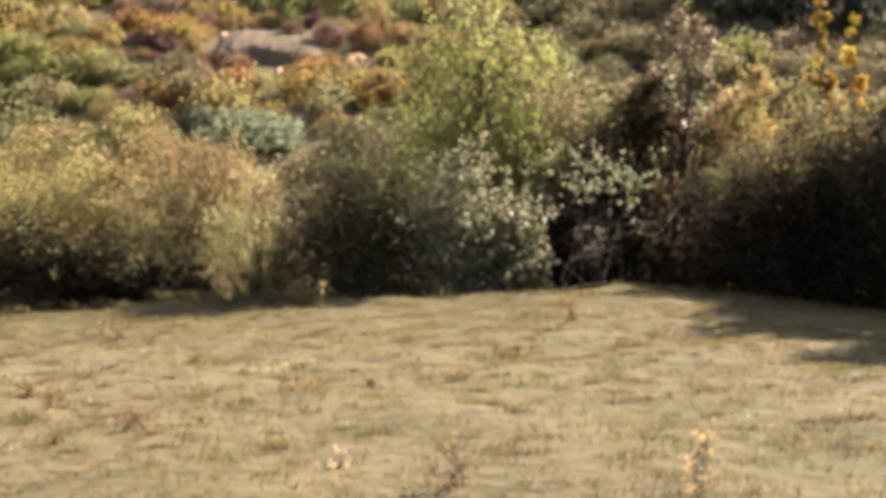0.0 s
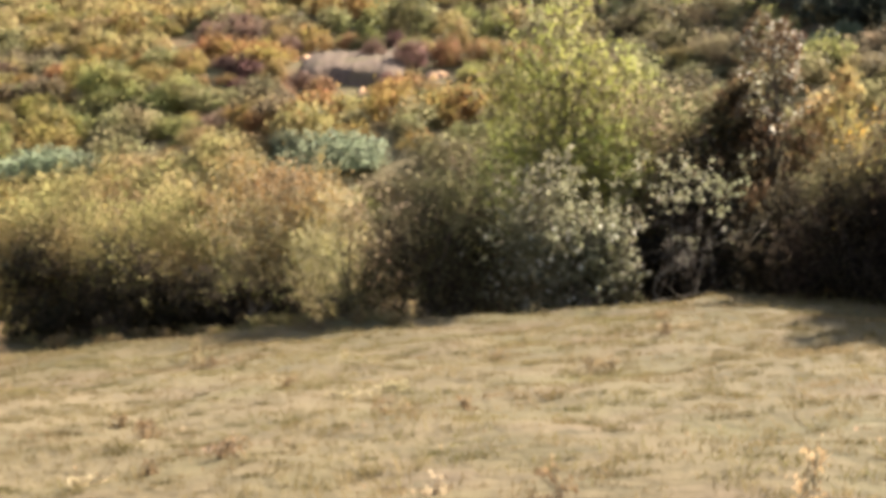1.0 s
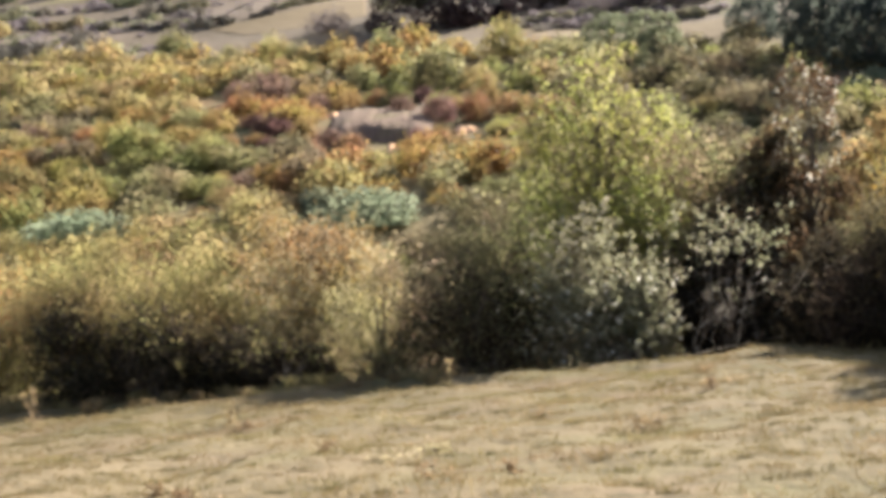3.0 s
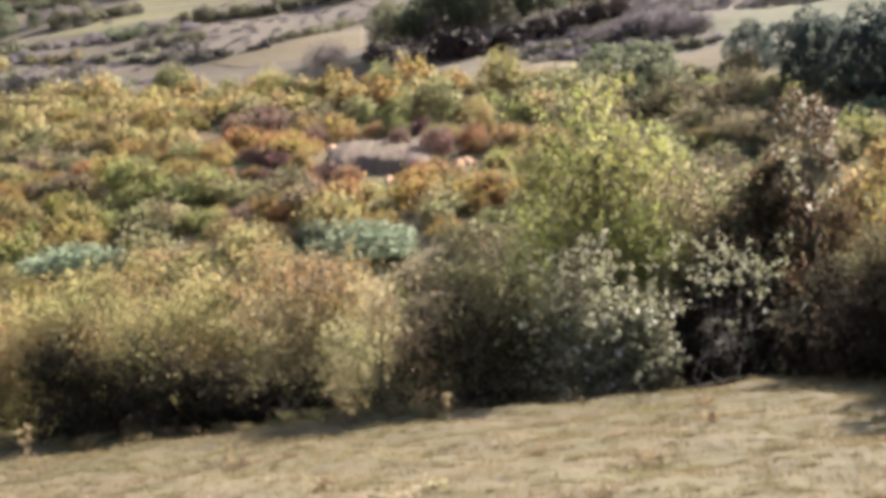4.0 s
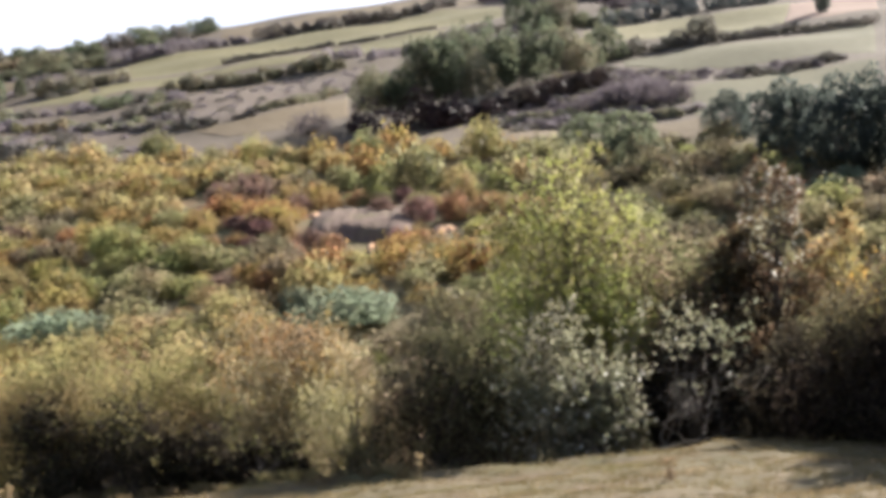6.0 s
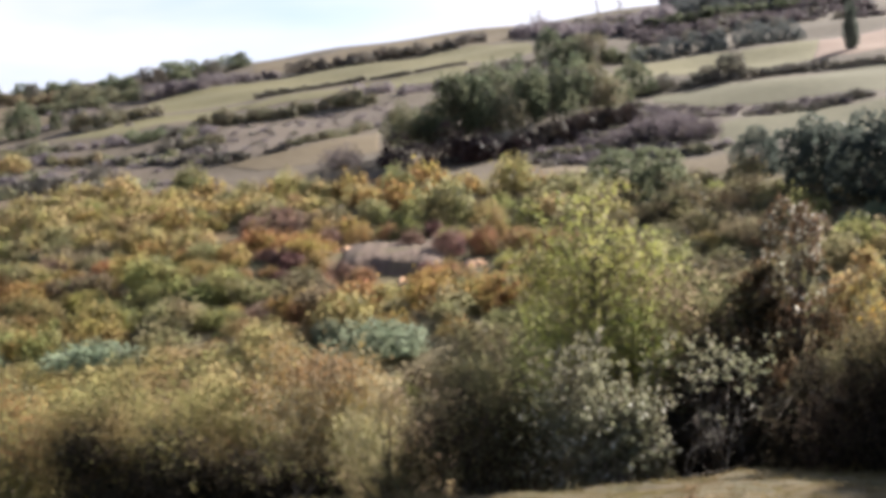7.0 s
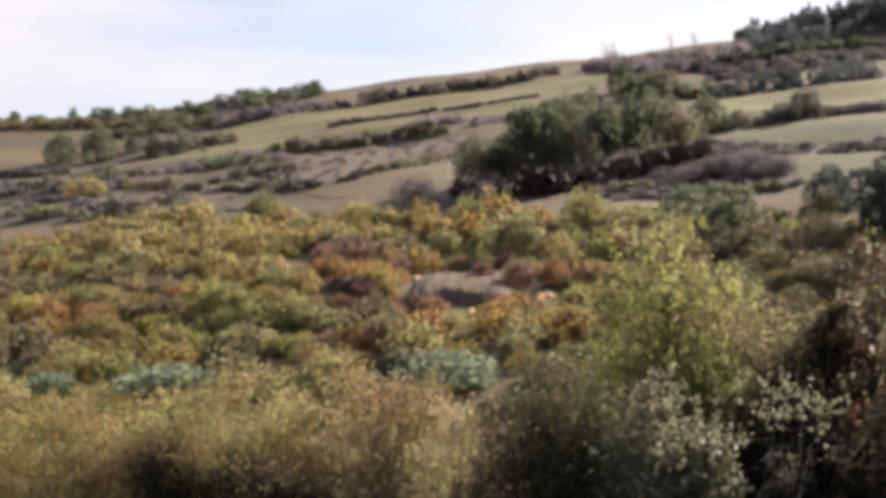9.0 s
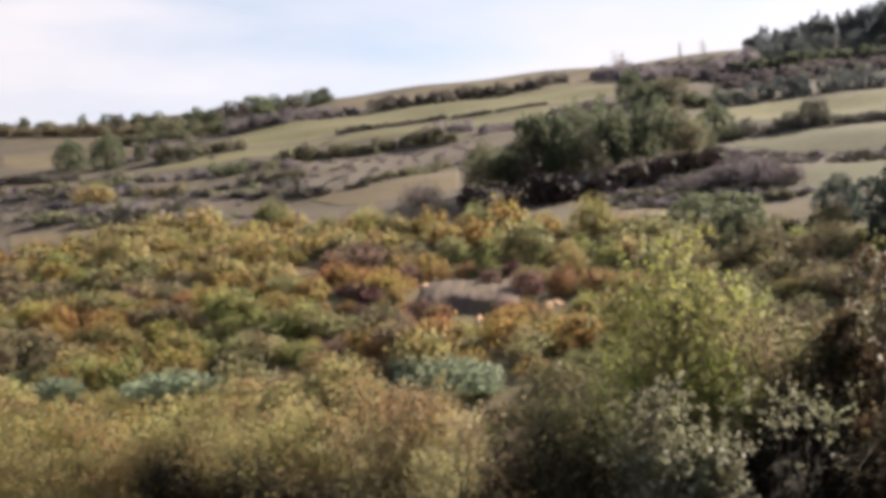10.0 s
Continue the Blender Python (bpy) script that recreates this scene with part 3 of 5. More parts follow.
big_shrub("shrub", -15.30, 34.50, 3.81, 2.75, "fresh", "olive green wild shrub at the meadow's edge", 11, 9000, leaf=0.08, deep=1.0)
big_shrub("shrub", -12.82, 34.50, 4.52, 3.20, "fresh", "olive and orange wild shrub at the meadow's edge", 12, 14000, leaf=0.075, second=("orange", 0.3, upper), low=0.14, deep=1.1, fill=0.4, shoots=0.2)
big_shrub("shrub", -8.99, 34.00, 5.39, 3.25, "fresh", "broad olive green shrub with a dark base", 13, 24000, leaf=0.075, second=("yellowgreen", 0.35, upper), lobes=64, deep=1.1, fill=0.35, low=0.16, shoots=0.22)
big_shrub("shrub", -5.64, 34.80, 4.32, 3.55, "brownolive", "brownish olive shrub with orange-tipped leaves", 14, 17000, leaf=0.075, second=("orange", 0.35, upper), low=0.12, deep=1.0, shoots=0.22)
# low dark shrubs added as a stand-in for shade at the hedge's foot
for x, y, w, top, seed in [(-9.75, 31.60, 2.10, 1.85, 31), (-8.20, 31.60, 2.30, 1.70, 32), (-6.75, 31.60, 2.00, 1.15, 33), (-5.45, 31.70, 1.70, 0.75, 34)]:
    big_shrub("shade_shrub", x, y, w, top, "shadebrush", "low dark shrub added for the shade under the wild hedge", seed, 4200, leaf=0.08, lobes=30, low=0.02, fill=0.4, shoots=0.35, second=("fresh", 0.12, upper))
big_shrub("reed_clump", -3.75, 32.40, 2.70, 2.45, "straw", "pale straw-coloured clump of tall dry stems", 15, 5600, leaf=0.11, slim=0.16, second=("fresh", 0.4, always), low=0.02, shoots=0.3, fill=0.35)
# the lower leaves are darkened in colour to stand for shade
big_shrub("shrub", -1.72, 32.20, 3.70, 3.76, "olive", "dense dark brownish green shrub", 16, 15000, leaf=0.075, second=("shadebrush", 0.45, lambda p, w, h: p[:, 2] + 0.12 * h * np.sin(6 * p[:, 0]) < 0.55 * h), low=0.04, deep=1.0)
# extra pale leaves low down brighten both shrubs in place of light
big_shrub("shrub", 0.62, 31.00, 2.90, 3.00, "greygreen", "grey-green leafy shrub with pale leaves, lower ones standing for light", 17, 4300, leaf=0.12, slim=0.45, second=("pale", 0.1, lower), shoots=0.4, lobes=60, deep=0.4, low=0.01, fill=0.3)
big_shrub("shrub", 1.45, 31.20, 1.50, 2.00, "greygreen", "grey-green ragged shrub with pale leaves, lower ones standing for light", 37, 2300, leaf=0.12, slim=0.45, second=("pale", 0.1, lower), shoots=0.5, lobes=34, deep=0.4, low=0.02, fill=0.3)
big_tree("tree", 0.75, 35.00, 4.60, 7.05, "poplar", "young tree with a loose yellow-green crown", 18, 11500, leaf=0.1, lobes=90, clump=0.85, bottom=0.28, second=("olive", 0.35, always), broad=True)
big_shrub("shrub", 2.85, 35.60, 3.00, 5.10, "olive", "olive-brown bush beside the yellow-green tree", 38, 7500, leaf=0.09, second=("brownolive", 0.4, always), low=0.1, shoots=0.2)
big_shrub("shrub", 3.52, 35.00, 3.08, 3.55, "shadebrush", "dark thin shrub with a few grey-green leaves", 19, 7500, leaf=0.1, shoots=0.35, stems=6, second=("greygreen", 0.12, always), low=0.04)
big_tree("tree", 5.50, 37.00, 3.00, 6.50, "redbrown", "dark bushy tree with pale pinkish leaves near its top", 20, 7000, bottom=0.1, tip=0.8, clump=0.75,
         lobes=70, second=("pale", 0.2, lambda p, w, h: (p[:, 2] + 0.5 * np.sin(5 * p[:, 0] + 4 * p[:, 1]) > 0.6 * h) & (p[:, 0] > -0.25 * w)))
big_tree("tree", 4.55, 36.20, 2.70, 4.85, "redbrown", "dark brown-green pointed small tree in shade", 40, 8000, bottom=0.03, tip=0.55, clump=0.8, second=("shadebrush", 0.3, always))
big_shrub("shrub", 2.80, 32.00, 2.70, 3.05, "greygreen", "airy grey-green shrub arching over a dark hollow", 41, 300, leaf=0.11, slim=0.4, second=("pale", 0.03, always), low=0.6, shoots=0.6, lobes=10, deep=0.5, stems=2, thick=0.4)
# two shrubs added to stop sun in the gaps, coloured dark as shade
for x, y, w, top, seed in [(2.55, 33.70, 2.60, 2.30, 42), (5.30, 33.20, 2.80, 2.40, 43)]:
    big_shrub("shrub", x, y, w, top, "shadebrush", "dark shrub added to block sun through the hedge", seed, 8000, leaf=0.085, fill=0.25, low=0.02, deep=0.8)
# both shrubs carry painted shade: dark leaves below about half height
big_shrub("shrub", 6.40, 30.80, 3.50, 3.85, "dusk", "olive-brown twiggy shrub with shade coloured into its base", 21, 15000, leaf=0.08, second=("shadebrush", 0.82, lambda p, w, h: p[:, 2] + 0.1 * h * np.sin(9 * p[:, 0]) < 0.52 * h), deep=1.1, fill=0.4, low=0.02)
big_shrub("shrub", 8.72, 29.60, 4.30, 4.00, "dusk", "brown brushy shrub with shade coloured into its lower leaves", 22, 20000, leaf=0.08, second=("shadebrush", 0.82, lambda p, w, h: p[:, 2] + 0.1 * h * np.sin(8 * p[:, 0]) < 0.56 * h), deep=1.1, fill=0.4, low=0.02)
# added to fill out the hedge and cast shade on the meadow
big_shrub("shrub", 7.75, 31.60, 3.40, 4.60, "dusk", "olive-brown bushy shrub with dense twigs", 44, 10000, leaf=0.085, second=("olive", 0.25, upper), deep=0.8, fill=0.35, low=0.02)
big_tree("tree", 8.32, 35.40, 1.05, 6.30, "gold", "slender tree with orange and yellow leaves", 23, 2600, leaf=0.085, lobes=24, bottom=0.1, tip=0.35, second=("orange", 0.5, upper))
big_tree("tree", 9.05, 35.60, 0.90, 5.95, "gold", "slender tree with orange leaves", 29, 2200, leaf=0.085, lobes=20, bottom=0.1, tip=0.35)
big_shrub("shrub", 8.46, 36.60, 4.39, 4.66, "yellow", "broad yellow-olive autumn shrub behind the hedge", 30, 14000, leaf=0.085, second=("gold", 0.2, upper), deep=0.8, low=0.05, shoots=0.3)
big_tree("tree", 7.21, 38.50, 2.44, 5.15, "yellow", "small tree with yellow-green leaves", 24, 8000, bottom=0.1, second=("yellowgreen", 0.5, always))
big_tree("tree", 9.36, 31.60, 3.01, 4.52, "brown", "tan and brown leaved small tree", 25, 13000, bottom=0.05)

# trees out of view, added to throw shadow across the meadow's right side
for x, y, w, top, seed in [(12.7, 36.4, 4.4, 9.2, 45), (12.0, 32.6, 4.3, 8.9, 26), (12.0, 30.0, 4.4, 9.2, 27), (13.0, 27.4, 4.4, 9.4, 28), (13.9, 24.9, 4.0, 8.8, 39)]:
    big_tree("tree", x, y, w, top, "darkgreen", "unseen broad tree added to shade the meadow", seed, 8000, leaf=0.25, bottom=0.05, tip=0.85)

# a low hidden thicket, added in the dip to block sun and view
for i, (x, y, w, top) in enumerate([(-15.5, 38.0, 4.6, 1.5), (-11.5, 37.6, 4.8, 1.7), (-7.6, 37.4, 4.6, 1.8), (-4.2, 37.4, 4.4, 1.8), (-0.9, 37.0, 4.2, 2.2), (2.2, 38.0, 4.0, 2.4), (5.4, 40.6, 4.4, 2.6), (8.3, 36.6, 4.4, 2.6), (12.0, 35.2, 4.6, 3.2)]):
    big_shrub("thicket", x, y, w, top, ("brownolive", "shadebrush", "olive")[i % 3], "hidden thicket added to block sun behind the hedge", 60 + i, 2700, leaf=0.125, fill=0.3, low=0.03, lobes=34, stems=3)


def dead_branch(x, y, z, reach, seed):
    """A bleached bare branch that leans out of the shrub."""
    rg = np.random.default_rng(seed)
    root = plant_root("dead_branch", x, y)
    lift = z - float(land(x, y))
    top = np.array([reach, -0.2, lift])
    part("limb", tubes("limb", [bend((0, 0, 0), top, 0.010, 0.004, rg, 9, 0.3)], PALE_BARK, 5), root)
    for _ in range(6):
        a = top * rg.uniform(0.45, 1.0)
        part("twig", tubes("twig", [bend(a, a + np.array([rg.normal() * 0.35, rg.normal() * 0.2, rg.normal() * 0.3]), 0.006, 0.002, rg, 6, 0.4)], PALE_BARK, 4), root)
    return tagged(root, "bleached leafless branch leaning out of a dark shrub", "branch")


for x, y, z, reach, seed in [(2.5, 31.5, 1.5, 0.6, 1), (3.0, 31.6, 1.9, -0.45, 2), (2.3, 31.4, 1.1, 0.9, 3), (3.2, 31.6, 1.6, 0.4, 4)]:
    dead_branch(x, y, z, reach, seed)

# shrubs and trees farther off share a few crowns
STOCK = {}


def stock(tone, kind, variant):
    key = (tone, kind, variant)
    if key not in STOCK:
        rng = np.random.default_rng(abs(sum(ord(ch) for ch in tone + kind)) * 7 + variant)
        ruffle = 0.75
        if kind == "bush":
            c, r = mound(22, rng)
            (pts, way), size, slim, ruffle = skin(c, r, 1800, rng, 0.3, 0.28, 0.6), 0.082, 0.9, 0.38
            paths = [bend((rng.uniform(-.2, .2), rng.uniform(-.2, .2), 0), c[k], 0.03, 0.01, rng, 4) for k in range(1, 22, 3)]
        elif kind == "thin":
            c, r = mound(18, rng)
            (pts, way), size, slim, ruffle = skin(c, r, 1500, rng, 0.3, 0.22, 0.4), 0.08, 0.5, 1.2
            paths = [bend((rng.uniform(-.3, .3), rng.uniform(-.3, .3), 0), c[k] + (c[k] - (0, 0, 0.2)) * 0.35, 0.02, 0.006, rng, 4) for k in range(18)]
        elif kind == "feather":
            c, r = mound(20, rng)
            (pts, way), size, slim, ruffle = skin(c, r, 2300, rng, 0.6, 0.25, 0.5), 0.15, 0.28, 0.9
            paths = [bend((rng.uniform(-.2, .2), rng.uniform(-.2, .2), 0), c[k], 0.03, 0.01, rng, 4) for k in range(0, 20, 3)]
        elif kind == "tree":
            c, r = lobes_egg(1.1, 1.0, 0.1, 26, rng, 0.85)
            (pts, way), size, slim = skin(c, r, 3000, rng, 0.05, 0.12), 0.055, 0.9
            paths = [bend((0, 0, 0), (0.02, 0, 0.8), 0.022, 0.005, rng, 6, 0.02)] + [bend((0, 0, 0.2 + 0.4 * rng.random()), c[k], 0.008, 0.003, rng, 4) for k in range(0, 22, 2)]
        elif kind == "copse":
            c, r = lobes_egg(1.0, 1.0, 0.42, 22, rng, 0.85)
            c[:, :2] *= rng.uniform(0.8, 1.25, (len(c), 1))
            (pts, way), size, slim, ruffle = skin(c, r * 1.05, 3200, rng, 0.08, 0.16, 0.6), 0.043, 0.9, 0.7
            paths = [bend((0.04 * k, 0, 0), (0.1 * k, 0.05 * k, 0.8), 0.018, 0.005, rng, 6, 0.02) for k in (-1, 1)] + [bend((0, 0, 0.3 + 0.3 * rng.random()), c[k], 0.008, 0.003, rng, 4) for k in range(0, 20, 2)]
        elif kind == "round":
            c, r = lobes_dome(1.0, 1.0, 1.0, 22, rng, 0.14)
            (pts, way), size, slim = skin(c, r * 1.25, 3200, rng, 0.05, 0.1), 0.05, 0.9
            paths = [bend((0, 0, 0), (0.02, 0, 0.5), 0.03, 0.01, rng, 5, 0.02)] + [bend((0, 0, 0.15 + 0.2 * rng.random()), c[k], 0.012, 0.004, rng, 4) for k in range(0, 22, 2)]
        elif kind == "bare":
            c, r = lobes_egg(0.8, 1.0, 0.3, 16, rng, 0.8)
            (pts, way), size, slim = spray(c, r, 300, rng, 0.3, 0.1), 0.04, 0.4
            paths = [bend((0, 0, 0), (0.02, 0, 0.95), 0.02, 0.004, rng, 6, 0.02)] + [bend((0, 0, 0.2 + 0.5 * rng.random()), c[k] * (1, 1, 1.05), 0.009, 0.003, rng, 4) for k in range(16)]
        else:
            z = rng.random(1500) ** 0.75
            ang, k = rng.uniform(0, 2 * math.pi, 1500), np.sqrt(rng.random(1500))
            wide = 0.5 * (1 - z) ** 0.8 * (0.75 + 0.25 * np.sin(z * 40)) + 0.02
            pts = np.stack([np.cos(ang) * k * wide, np.sin(ang) * k * wide, 0.06 + 0.94 * z], 1)
            way, size, slim = None, 0.05, 0.35
            paths = [bend((0, 0, 0), (0, 0, 0.95), 0.02, 0.004, rng, 5, 0.01)]
        STOCK[key] = (leaf_mesh("crown", pts, size, LEAF[tone], rng, slim, 0.2, far=True, facing=way, ruffle=ruffle), tubes("trunk", paths, BARK, 4))
    return STOCK[key]


BUSH_WORDS = {
    "olive": "olive green bush on the scrubby slope", "dim": "dull olive-brown bush on the scrubby slope",
    "green": "green bush on the scrubby slope", "yellowgreen": "mustard-green bush on the scrubby slope", "yellow": "yellow autumn bush on the scrubby slope",
    "orange": "orange autumn bush on the scrubby slope", "rust": "rust-red autumn bush on the scrubby slope", "brown": "brown half-bare bush on the scrubby slope",
    "purple": "purplish brown leafless bush by the bare bank", "teal": "silvery blue-green willow bush in the dip", "grove": "dark green tree in the hillside grove",
    "darkgreen": "dark green round-crowned tree on the slope", "sage": "round grey-green bush below the fields", "smoke": "greyish mauve leafless thicket on the hillside", "hedge": "small dull green tree on the ridge", "conifer": "dark narrow conifer on the ridge"}


def plant(kind, tone, x, y, w, h, seed, name, label="", group=""):
    rng = np.random.default_rng(seed)
    crown, trunk = stock(tone, kind, int(rng.integers(3)))
    wide = {"bush": 2.0, "tree": 1.1, "bare": 0.8, "conifer": 1.0, "round": 1.0, "copse": 1.0, "feather": 2.0, "thin": 2.0}[kind]
    root = plant_root(name, x, y, rng.uniform(0, 6.28), (w / wide, w / wide, h), 0.08)
    low = kind in ("bush", "feather", "thin")
    part("foliage" if low else "crown", crown, root)
    part("stem" if low else "trunk", trunk, root)
    return tagged(root, label or BUSH_WORDS[tone], "bush" if low else "tree", group)


GROVE = [(-12.5, 131.9, 3.3, 5.2), (-10.4, 131.0, 3.6, 6.5), (-8.5, 131.2, 3.7, 7.0), (-6.7, 132.9, 4.0, 7.1), (-4.6, 135.4, 4.1, 7.2),
 (-2.5, 138.1, 4.7, 7.5), (-0.5, 141.0, 4.8, 7.0), (1.8, 143.8, 4.6, 6.4), (3.9, 146.8, 4.2, 6.0), (5.7, 148.9, 2.7, 5.0), (8.8, 171.0, 3.8, 3.8),
 (2.2, 212.2, 6.0, 4.7), (4.9, 213.1, 4.5, 3.8), (-5.9, 154.3, 3.1, 6.9), (-1.6, 151.9, 4.3, 5.7), (-0.1, 223.8, 4.0, 4.8), (-10.1, 139.7, 3.0, 5.5),
 (7.2, 165.4, 2.4, 2.9)]
DARK_TREES = [(-71.6, 192.6, 4.8, 3.1), (-66.7, 192.3, 4.7, 3.6), (-63.9, 197.0, 1.8, 2.0), (14.2, 114.1, 2.6, 2.8), (16.1, 102.3, 3.5, 4.2),
 (17.5, 101.7, 3.4, 4.3), (18.6, 95.7, 3.6, 5.1), (21.1, 97.5, 3.8, 4.9), (23.2, 95.6, 4.1, 4.8), (25.6, 94.6, 4.0, 4.7)]
RIDGE_TREES = [(-135.7, 326.0, 4.6, 2.8), (-131.6, 326.0, 2.5, 3.9), (-121.0, 311.1, 4.4, 2.7), (-110.3, 295.5, 4.2, 2.3), (-104.1, 286.9, 1.6, 4.3),
 (-99.8, 288.1, 3.1, 3.7), (-95.7, 282.5, 1.8, 4.6), (-89.0, 273.9, 3.3, 3.7), (-82.1, 262.7, 3.9, 4.1), (-79.3, 264.3, 3.8, 3.2),
 (-76.1, 265.2, 3.4, 4.3), (-72.5, 263.3, 2.4, 3.6), (-70.5, 271.0, 4.8, 3.9), (-67.8, 276.9, 5.9, 4.3), (-66.1, 284.4, 3.0, 4.2),
 (-63.4, 287.9, 3.1, 4.3), (-62.4, 298.8, 4.2, 3.2), (-60.2, 300.2, 3.0, 3.4)]
CONIFERS = [(23.2, 308.3, 3.3, 4.2), (25.3, 307.9, 2.4, 5.2), (27.9, 306.6, 3.0, 5.0), (30.5, 305.3, 2.8, 5.2), (32.6, 305.0, 3.2, 5.8), (34.0, 302.2, 1.9, 7.7),
 (36.4, 301.2, 3.0, 6.8), (38.9, 300.1, 2.3, 8.1), (41.3, 299.0, 3.6, 7.6), (43.8, 297.9, 3.2, 8.9), (46.2, 296.9, 4.2, 8.9), (49.4, 294.3, 4.2, 9.4),
 (53.7, 293.1, 4.2, 9.4)]
BARE_TREES = [(-3.2, 292.3, 2.7, 5.2), (9.5, 308.2, 1.8, 5.0), (-2.0, 298.7, 2.1, 4.2), (14.2, 314.5, 2.7, 4.2)]
LONE_TREE = [(36.7, 193.2, 2.2, 6.5)]
SMALL_TREES = [(19.7, 175.4, 3.6, 3.4), (17.2, 175.3, 2.5, 1.9), (12.3, 174.4, 1.4, 2.0)]
YELLOW_BUSHES = [(-52.1, 146.8, 5.6, 2.3), (-29.8, 125.9, 4.5, 2.7), (-24.4, 122.4, 3.1, 1.7), (-20.5, 118.3, 3.4, 3.0), (-11.5, 115.4, 3.7, 2.5),
 (-7.3, 102.7, 5.5, 3.7), (-3.1, 111.4, 4.4, 3.0), (-12.6, 106.2, 3.0, 2.3), (-18.7, 117.7, 2.9, 2.1)]
WILLOWS = [(-21.4, 71.4, 5.6, 1.5), (-8.2, 69.4, 5.6, 1.9), (-27.3, 71.3, 3.8, 1.3), (4.4, 113.2, 3.6, 2.0), (6.5, 104.3, 4.3, 3.1), (-10.8, 71.9, 2.1, 1.3),
 (16.2, 89.0, 2.5, 1.7), (18.3, 93.1, 2.6, 1.6)]
PURPLE_BUSHES = [(-18.0, 101.4, 4.7, 2.5), (-15.1, 101.6, 3.3, 1.8), (-6.5, 92.3, 2.8, 2.0), (-4.4, 92.4, 2.6, 2.0), (-8.9, 94.6, 2.0, 1.5), (7.8, 133.9, 4.3, 2.7),
 (10.5, 132.7, 4.8, 2.7), (12.9, 133.2, 2.9, 1.9), (4.9, 133.0, 3.8, 1.5), (9.4, 136.1, 3.9, 2.4), (-17.8, 130.8, 5.1, 2.3), (-3.8, 96.1, 2.1, 2.1), (-20.2, 102.9, 2.6, 1.7),
 (-13.8, 88.3, 2.2, 1.6), (-12.2, 86.6, 2.3, 1.4), (-10.9, 86.0, 2.0, 1.1), (-7.4, 87.0, 1.8, 1.2), (-6.3, 88.6, 1.5, 1.0), (-14.6, 98.5, 2.6, 1.4), (-11.0, 100.5, 2.4, 1.2), (-8.0, 99.8, 2.2, 1.2)]
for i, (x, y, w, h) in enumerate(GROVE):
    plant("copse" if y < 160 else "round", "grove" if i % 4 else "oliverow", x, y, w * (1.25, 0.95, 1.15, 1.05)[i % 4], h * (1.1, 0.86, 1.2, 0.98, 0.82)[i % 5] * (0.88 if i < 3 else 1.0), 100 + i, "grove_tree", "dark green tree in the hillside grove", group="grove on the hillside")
for i, (x, y, w, h) in enumerate(DARK_TREES):
    plant("round", "grove" if y > 180 else "darkgreen", x, y, w * (0.85 if y > 180 else 1.3), h * 1.3, 140 + i, "tree", "round grey-green tree beside a strip field" if y > 180 else "")
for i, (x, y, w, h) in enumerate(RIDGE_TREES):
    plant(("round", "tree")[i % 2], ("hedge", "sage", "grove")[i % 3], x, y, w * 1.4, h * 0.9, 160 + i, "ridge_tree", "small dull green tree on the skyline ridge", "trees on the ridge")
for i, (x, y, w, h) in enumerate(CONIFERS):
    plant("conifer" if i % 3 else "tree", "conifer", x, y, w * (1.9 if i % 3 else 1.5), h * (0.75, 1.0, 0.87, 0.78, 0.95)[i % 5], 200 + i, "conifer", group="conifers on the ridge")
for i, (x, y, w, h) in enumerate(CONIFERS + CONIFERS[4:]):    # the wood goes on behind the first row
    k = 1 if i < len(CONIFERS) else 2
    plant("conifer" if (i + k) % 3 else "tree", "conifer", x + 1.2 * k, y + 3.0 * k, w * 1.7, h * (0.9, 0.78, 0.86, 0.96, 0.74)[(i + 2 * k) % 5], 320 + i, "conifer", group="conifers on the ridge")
for i, (x, y, w, h) in enumerate(BARE_TREES):
    plant("bare", "brown", x, y, w, h, 220 + i, "bare_tree", "thin nearly leafless tree on the ridge")
for i, (x, y, w, h) in enumerate(LONE_TREE):
    plant("tree", "darkgreen", x, y, w * 1.1, h, 230 + i, "tree", "lone dark narrow tree beside a pale field")
for i, (x, y, w, h) in enumerate(SMALL_TREES):
    plant("round", "hedge", x, y, w, h, 240 + i, "tree", "small grey-green tree in a field hedgerow")
for i, (x, y, w, h) in enumerate(YELLOW_BUSHES):
    plant("bush", ("yellowgreen", "olive", "olive")[i % 3], x, y, w, h, 260 + i, "bush", "large yellow-green autumn bush below the grove")
for i, (x, y, w, h) in enumerate(WILLOWS):
    plant("round", "sage", x, y, w * 1.05, h * 1.25, 280 + i, "bush") if y > 95 else plant("feather", "teal", x, y, w * 1.1, h * 1.0, 280 + i, "willow_bush")
for i, (x, y, w, h) in enumerate(PURPLE_BUSHES):
    plant("thin", "smoke", x, y, w * 1.15, h, 300 + i, "bush") if y > 130 else plant("bush", ("purple", "rust")[i % 2], x, y, w, h, 300 + i, "bush")


